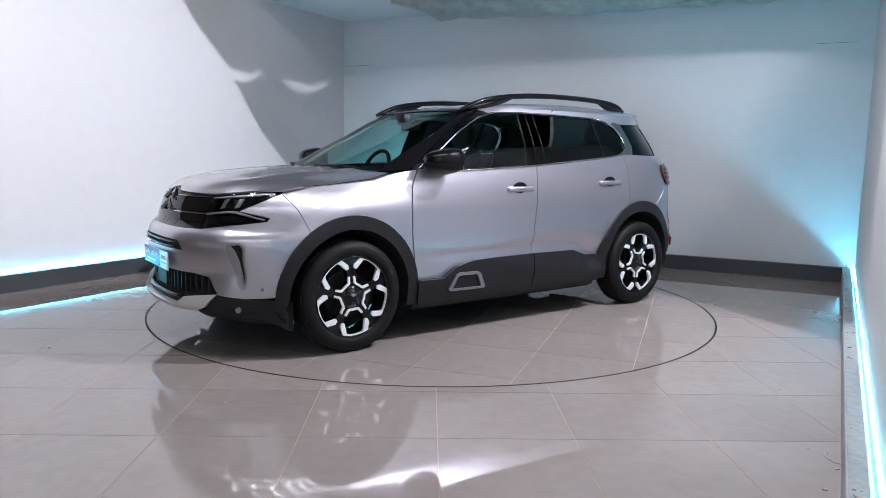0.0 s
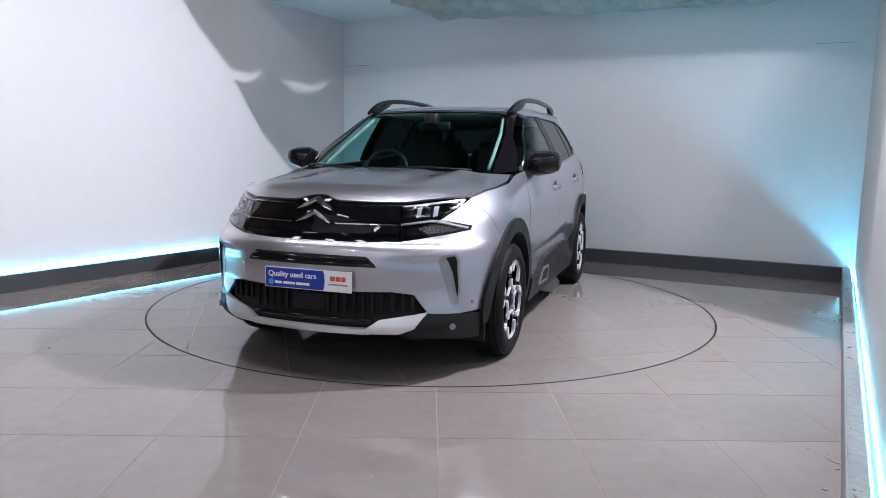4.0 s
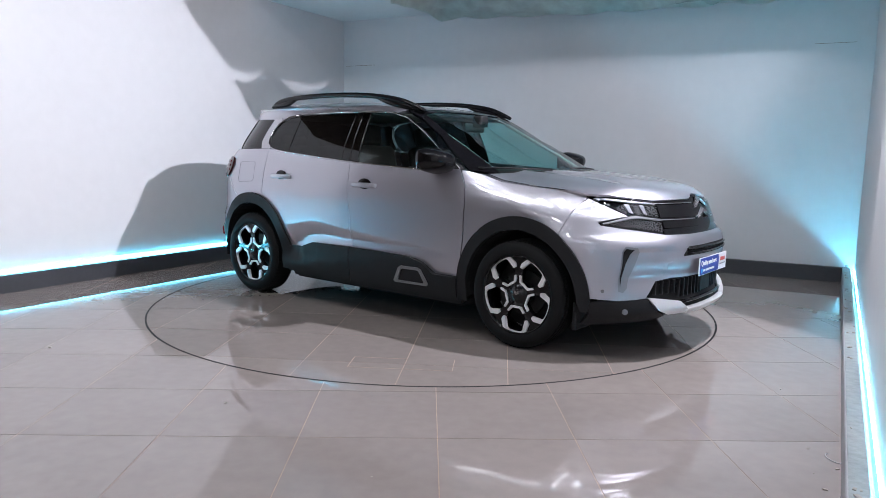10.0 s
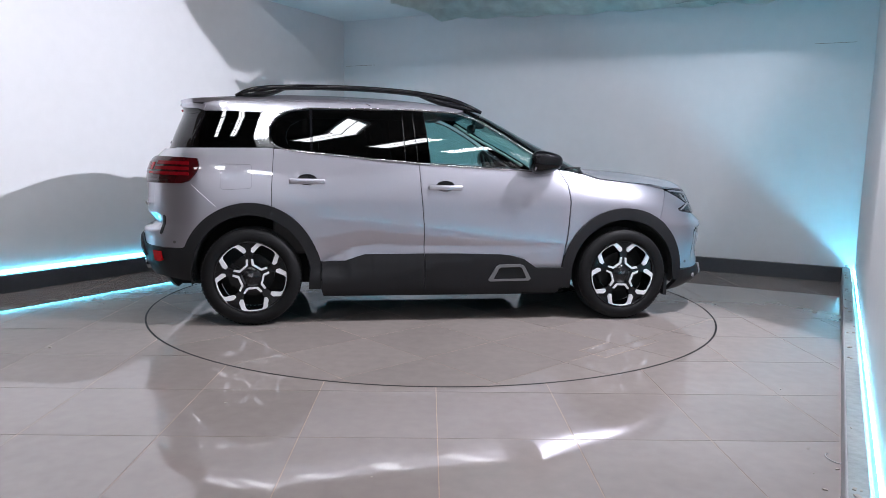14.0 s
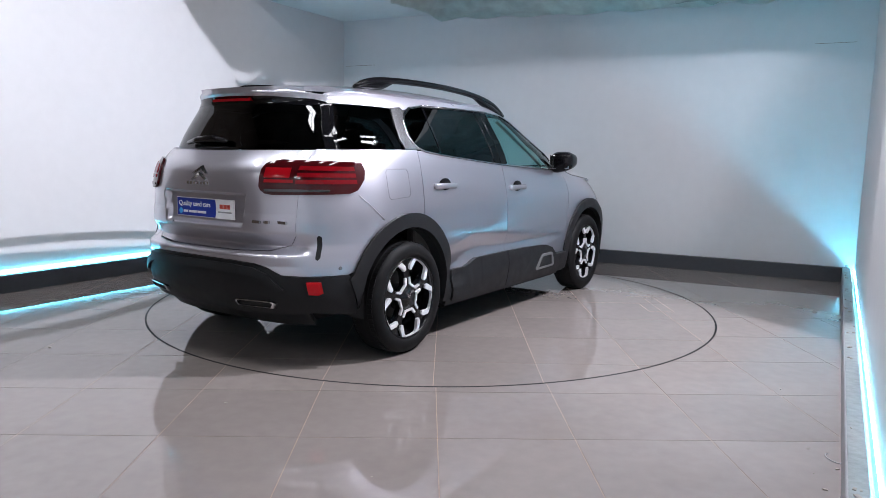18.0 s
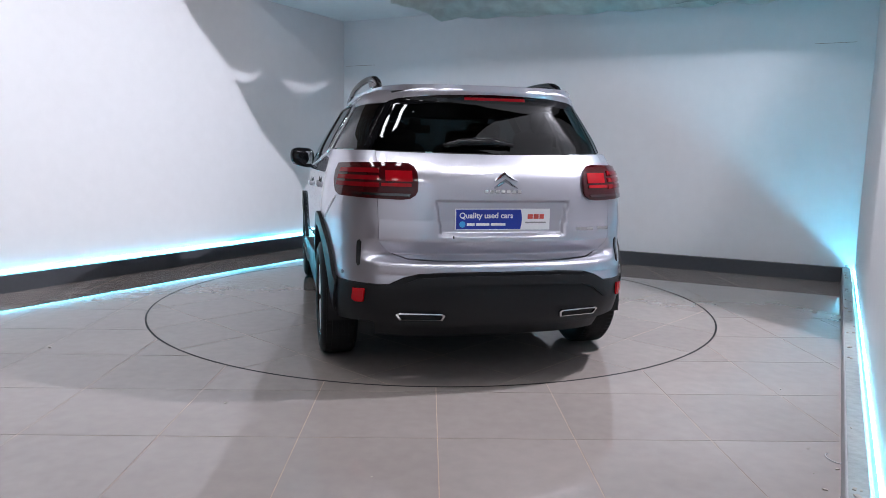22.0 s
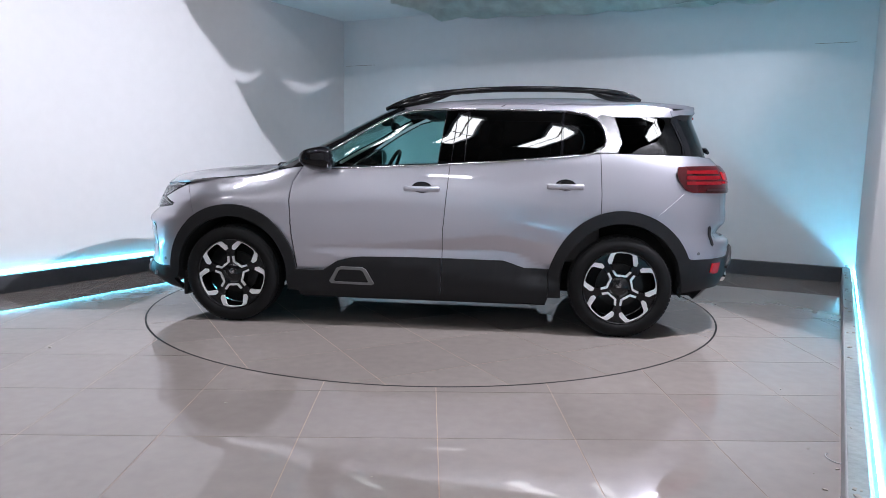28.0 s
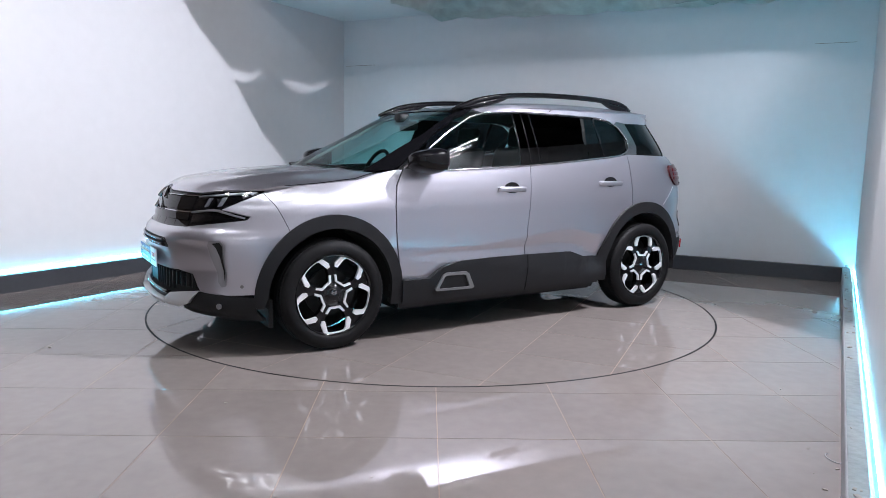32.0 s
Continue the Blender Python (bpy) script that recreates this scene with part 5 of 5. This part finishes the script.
    for x, y, turn, spin in ((HF, 0.915, 0, 4), (HR, 0.915, 0, 32), (HF, -0.915, 180, -2), (HR, -0.915, 180, 5)):
        w = new("wheel", rim)
        w.parent = car
        w.matrix_local = pose(x, y, R, 0, 0, turn) @ pose(0, 0, 0, 0, spin, 0)
        tagged(w, "gloss black and machined alloy wheel")
        for me, nm in ((tyre, "tyre"), (tread, "tread"), (cap, "hub_cap"), (mark, "cap_mark"), (disc, "brake_disc"), (backing_disc, "wheel_backing"), (caliper, "brake_caliper")):
            o = new(nm, me)
            o.parent = w
            if nm == "brake_caliper":
                o.matrix_local = pose(0, 0, 0, 0, -spin + (180 if turn == 0 else 0), 0)
        for k in range(5):
            for me, nm in ((spoke, "spoke"), (insert, "alloy_insert")):
                o = new(nm, me)
                o.parent = w
                o.matrix_local = pose(0, 0, 0, 0, -90 + k * 72 + (36 if nm == "alloy_insert" else 0), 0)


def build_inside():
    bm = bmesh.new()
    box(bm, -1.95, 1.95, -0.58, 0.58, 0.25, 0.72)
    box(bm, 0.88, 1.95, -0.6, 0.6, 0.5, 0.93)
    box(bm, -0.9, 0.84, -0.8, 0.8, 0.185, 0.55)
    box(bm, -2.0, 0.9, -0.5, 0.5, 0.6, 0.8)
    part("underbody", bm, INNER, car, "dark underbody")
    for x, r in ((HF, 0.408), (HR, 0.412)):
        for s in (1, -1):
            bm = bmesh.new()
            pts = arc(x, HZ, r - 0.004, r + (0.004 if x > 0 else 0.018), -8, 188, 24)
            a = [bm.verts.new((px, s * 0.56, pz)) for px, pz in pts]
            b = [bm.verts.new((px, s * 0.885, pz)) for px, pz in pts]
            for i in range(24):
                bm.faces.new((a[i], a[i + 1], b[i + 1], b[i]))
            bm.faces.new(a)
            part("wheel_liner", bm, INNER, car)
    # door inner skins
    for s in (1, -1):
        bm = bmesh.new()
        box(bm, -1.25, 0.82, min(s * 0.76, s * 0.82), max(s * 0.76, s * 0.82), 0.5, 1.1, 0.02)
        part("door_card", bm, FABRIC, car)
    # dashboard
    bm = bmesh.new()
    box(bm, 0.52, 1.08, -0.72, 0.72, 0.85, 1.085, 0.04)
    part("dashboard", bm, BLACK, car, "dark dashboard", True)
    bm = bmesh.new()
    m = pose(0.42, -0.37, 1.08, 0, -25, 0)
    pts = [m @ Vector((0, 0.18 * math.cos(a), 0.18 * math.sin(a))) for a in np.linspace(0, math.tau, 32, endpoint=False)]
    tube(bm, pts, 0.016, 8, True)
    box(bm, -0.02, 0.03, -0.16, 0.16, -0.03, 0.03, 0.01, m)
    part("steering_wheel", bm, BLACK, car, "black steering wheel on the right hand side", True)
    bm = bmesh.new()
    box(bm, 0.3, 0.33, -0.13, 0.13, 1.40, 1.47, 0.015)
    box(bm, 0.33, 0.42, -0.05, 0.05, 1.44, 1.53, 0.015)
    part("rear_view_mirror", bm, BLACK, car, "rear view mirror and camera pod", True)
    for x, ys in ((-0.22, (0.37, -0.37)), (-1.08, (0.45, 0.0, -0.45))):
        for y in ys:
            w = 0.24 if x > -1 else 0.2
            bm = bmesh.new()
            box(bm, x - 0.1, x + 0.42, y - w, y + w, 0.62, 0.8, 0.06, None, 3)
            seat = part("seat", bm, FABRIC, car, "dark cloth seat", True)
            bm = bmesh.new()
            box(bm, -0.07, 0.07, -w, w, 0.0, 0.6, 0.055, pose(x - 0.12, y, 0.7, 0, -14, 0), 3)
            part("backrest", bm, FABRIC, seat, "", True)
            bm = bmesh.new()
            box(bm, -0.045, 0.045, -0.13, 0.13, 0.0, 0.17, 0.04, pose(x - 0.27, y, 1.29 if x > -1 else 1.2, 0, -10, 0), 3)
            part("headrest", bm, FABRIC, seat, "", True)


build_roof()
build_glass()
build_trim()
build_front()
build_wheel()
build_inside()


# ---------------------------------------------------------------- floor and turntable
TABLE_R, GRID_A, GRID_O, TILE_S = 2.234, 1.293, (0.003, -2.919), 0.6
JOINT = 0.0021


def clip_half(ring, p, n):
    """Keeps the side of a line where (q - p) . n > 0."""
    out = []
    for i, a in enumerate(ring):
        b = ring[(i + 1) % len(ring)]
        da, db = (a[0] - p[0]) * n[0] + (a[1] - p[1]) * n[1], (b[0] - p[0]) * n[0] + (b[1] - p[1]) * n[1]
        if da >= 0:
            out.append(a)
        if (da > 0 > db) or (da < 0 < db):
            s = da / (da - db)
            out.append((a[0] + (b[0] - a[0]) * s, a[1] + (b[1] - a[1]) * s))
    return out


def clip_disc(ring, r, inside):
    """The part of a polygon inside or outside a disc round the origin."""
    pts = []
    n = len(ring)
    for i in range(n):
        a, b = Vector(ring[i]), Vector(ring[(i + 1) % n])
        pts.append((a, None))
        d = b - a
        qa, qb, qc = d.dot(d), 2 * a.dot(d), a.dot(a) - r * r
        disc = qb * qb - 4 * qa * qc
        if disc > 0:
            for s in sorted(((-qb - math.sqrt(disc)) / (2 * qa), (-qb + math.sqrt(disc)) / (2 * qa))):
                if 1e-6 < s < 1 - 1e-6:
                    pts.append((a + d * s, True))
    keep = [(p, c) for p, c in pts if c or ((p.length < r) == inside)]
    if not any(c for _, c in keep):
        return [tuple(p) for p, _ in keep] if keep else []
    out = []
    m = len(keep)
    for i in range(m):
        p, c = keep[i]
        q, e = keep[(i + 1) % m]
        out.append(tuple(p))
        mid = (p + q) / 2
        if c and e and (q - p).length > 1e-5:
            between = (mid.length < r) == inside
            idx_p, idx_q = [k for k, t in enumerate(pts) if t[0] is p][0], [k for k, t in enumerate(pts) if t[0] is q][0]
            adjacent = (idx_q - idx_p) % len(pts) == 1
            if not (adjacent and between):
                a0, a1 = math.atan2(p.y, p.x), math.atan2(q.y, q.x)
                da = (a1 - a0 + math.pi) % math.tau - math.pi
                k = max(2, int(abs(da) / 0.03))
                out += [(r * math.cos(a0 + da * j / k), r * math.sin(a0 + da * j / k)) for j in range(1, k)]
    return out


def tile_piece(ring, parent, z0=-0.008):
    if len(ring) < 3:
        return
    area = sum(ring[i][0] * ring[(i + 1) % len(ring)][1] - ring[(i + 1) % len(ring)][0] * ring[i][1] for i in range(len(ring))) / 2
    if abs(area) < 2e-4:
        return
    bm = bmesh.new()
    prism(bm, ring, z0, 0.0)
    part("tile", bm, TILE, parent)


def build_floor():
    bm = bmesh.new()
    ring = [sfl, sl, sr, sfr]
    wide = [fl, bl, br, fr]
    prism(bm, wide, -0.06, -0.0012)
    prism(bm, [hfl, hbl, hbr, hfr], -0.12, -0.062)
    floor = tagged(new("floor", mesh_from("floor", bm, GROUT)), "polished grey porcelain tile floor with dark grout", "floor", kind="structure")
    a = radians(GRID_A)
    ca, sa = math.cos(a), math.sin(a)
    cen = (sl + sr + sfl + sfr) / 4
    lines = []
    for p, q in ((sfl, sl), (sl, sr), (sr, sfr), (sfr, sfl)):
        d = (q - p).normalized()
        n = Vector((-d.y, d.x))
        if (cen - p).dot(n) < 0:
            n = -n
        lines.append((p, n))
    rest = []
    for i in range(-14, 12):
        for j in range(-9, 14):
            u0, v0 = GRID_O[0] + TILE_S * i, GRID_O[1] + TILE_S * j
            ring = [(u, v) for u, v in ((u0 + JOINT, v0 + JOINT), (u0 + TILE_S - JOINT, v0 + JOINT), (u0 + TILE_S - JOINT, v0 + TILE_S - JOINT), (u0 + JOINT, v0 + TILE_S - JOINT))]
            ring = [(ca * u - sa * v, sa * u + ca * v) for u, v in ring]
            for p, n in lines:
                ring = clip_half(ring, p, n)
                if len(ring) < 3:
                    break
            if len(ring) < 3:
                continue
            ring = clip_disc(ring, TABLE_R + 0.012, False)
            tile_piece(ring, floor)


def build_table():
    table = new("turntable")
    tagged(table, "round tiled turntable flush with the floor", "turntable")
    bm = bmesh.new()
    bmesh.ops.create_cone(bm, cap_ends=True, segments=128, radius1=TABLE_R, radius2=TABLE_R, depth=0.002, matrix=Matrix.Translation((0, 0, -0.0018)))
    part("deck", bm, GROUT, table, "dark grouted deck")
    a = radians(TABLE_A)
    ca, sa = math.cos(a), math.sin(a)
    for i in range(-5, 5):
        for j in range(-5, 5):
            u0, v0 = TABLE_O[0] + TILE_S * i, TABLE_O[1] + TILE_S * j
            ring = [(u0 + JOINT, v0 + JOINT), (u0 + TILE_S - JOINT, v0 + JOINT), (u0 + TILE_S - JOINT, v0 + TILE_S - JOINT), (u0 + JOINT, v0 + TILE_S - JOINT)]
            ring = [(ca * u - sa * v, sa * u + ca * v) for u, v in ring]
            tile_piece(clip_disc(ring, TABLE_R - 0.0015, True), table, -0.0024)
    # service hatch let into the deck
    bm = bmesh.new()
    for u0, u1, v0, v1 in ((-0.30, 0.305, -1.947, -1.943), (-0.30, 0.02, -1.747, -1.743), (-0.302, -0.298, -1.947, -1.743), (0.303, 0.307, -1.947, -1.72), (0.018, 0.022, -1.747, -1.25)):
        prism(bm, [(ca * u - sa * v, sa * u + ca * v) for u, v in ((u0, v0), (u1, v0), (u1, v1), (u0, v1))], -0.001, 0.0006)
    part("hatch_joint", bm, GROUT, table, "weathered joint round a service hatch")
    return table


def build_gap():
    bm = bmesh.new()
    n = 160
    for i in range(n):
        a, b = i * math.tau / n, (i + 1) * math.tau / n
        q = [(TABLE_R - 0.001, a), (TABLE_R + 0.0125, a), (TABLE_R + 0.0125, b), (TABLE_R - 0.001, b)]
        bm.faces.new([bm.verts.new((r * math.cos(t), r * math.sin(t), 0.0006)) for r, t in q])
    bmesh.ops.remove_doubles(bm, verts=bm.verts[:], dist=1e-5)
    bmesh.ops.solidify(bm, geom=bm.faces[:], thickness=0.0005)
    tagged(new("turntable_gap", mesh_from("turntable_gap", bm, EDGE)), "narrow black gap round the turntable", "gap", kind="structure")


# crumbs of plaster and a curl of wire left on the floor
def build_debris():
    for x, y, l, turn in ((1.652, -2.962, 0.016, 20), (1.667, -3.162, 0.026, 12), (1.522, -3.338, 0.028, -25), (1.552, -3.201, 0.01, 0), (1.906, -2.186, 0.02, 40), (-0.966, -2.538, 0.022, 10), (-0.177, -3.297, 0.012, 0), (-2.328, -1.639, 0.03, 25)):
        bm = bmesh.new()
        box(bm, -l / 3, l / 3, -l * 0.17, l * 0.17, 0.0, l * 0.22, l * 0.08, pose(x, y, 0.0004, 0, 0, turn))
        for v in bm.verts:
            v.co += Vector((noise.noise(v.co * 90), noise.noise(v.co * 90 + Vector((7, 0, 0))), 0)) * l * 0.12
        tagged(new("crumb", mesh_from("crumb", bm, SPECK)), "small pale crumb of plaster on the floor tiles", "debris", group="crumbs on the floor")
    bm = bmesh.new()
    tube(bm, [(1.712 + 0.028 * math.cos(a), -3.06 + 0.05 * math.sin(a), 0.003) for a in np.linspace(1.6, 5.4, 14)], 0.0022, 6)
    tagged(new("wire_curl", mesh_from("wire_curl", bm, STEEL, True)), "thin curled bit of grey wire on the floor", "debris")
    # scraps lying along the dusty ledge
    rng = random.Random(4)
    for i in range(34):
        d = rng.uniform(0.3, 7.2)
        p = sr + dr * d + nr * rng.uniform(0.015, 0.062)
        l = rng.uniform(0.008, 0.03)
        bm = bmesh.new()
        box(bm, -l / 2, l / 2, -l * 0.3, l * 0.3, 0.0, l * 0.22, l * 0.08, pose(p.x, p.y, SKIRT_H + 0.0071, 0, 0, rng.uniform(0, 180)))
        tagged(new("scrap", mesh_from("scrap", bm, SPECK)), "small pale scrap lying on the dusty ledge", "debris", group="scraps on the ledge")


build_debris()

TABLE_A, TABLE_O = 33.8, (0.02, -0.05)
build_floor()
turntable = build_table()
build_gap()

# ---------------------------------------------------------------- what moves


def motions():
    """The turntable and the car on it turn together about the world's z axis."""
    turn = [(0.0, -143.26), (0.5, -143.1), (1.0, -141.5), (1.5, -138.0), (2.0, -133.15), (2.5, -127.3), (3.0, -121.25)]
    turn += [(t, -156.615 + 11.806 * t) for t in range(4, 30)]
    turn += [(29.5, 191.66), (30.0, 197.72), (30.5, 203.16), (31.0, 208.0), (31.5, 211.08), (32.0, 212.33)]
    walk(turntable, [(t, pose(0, 0, 0, 0, 0, a)) for t, a in turn])
    walk(car, [(t, pose(0, 0, 0, 0, 0, a) @ pose(0, CAR_Y, 0)) for t, a in turn])


motions()
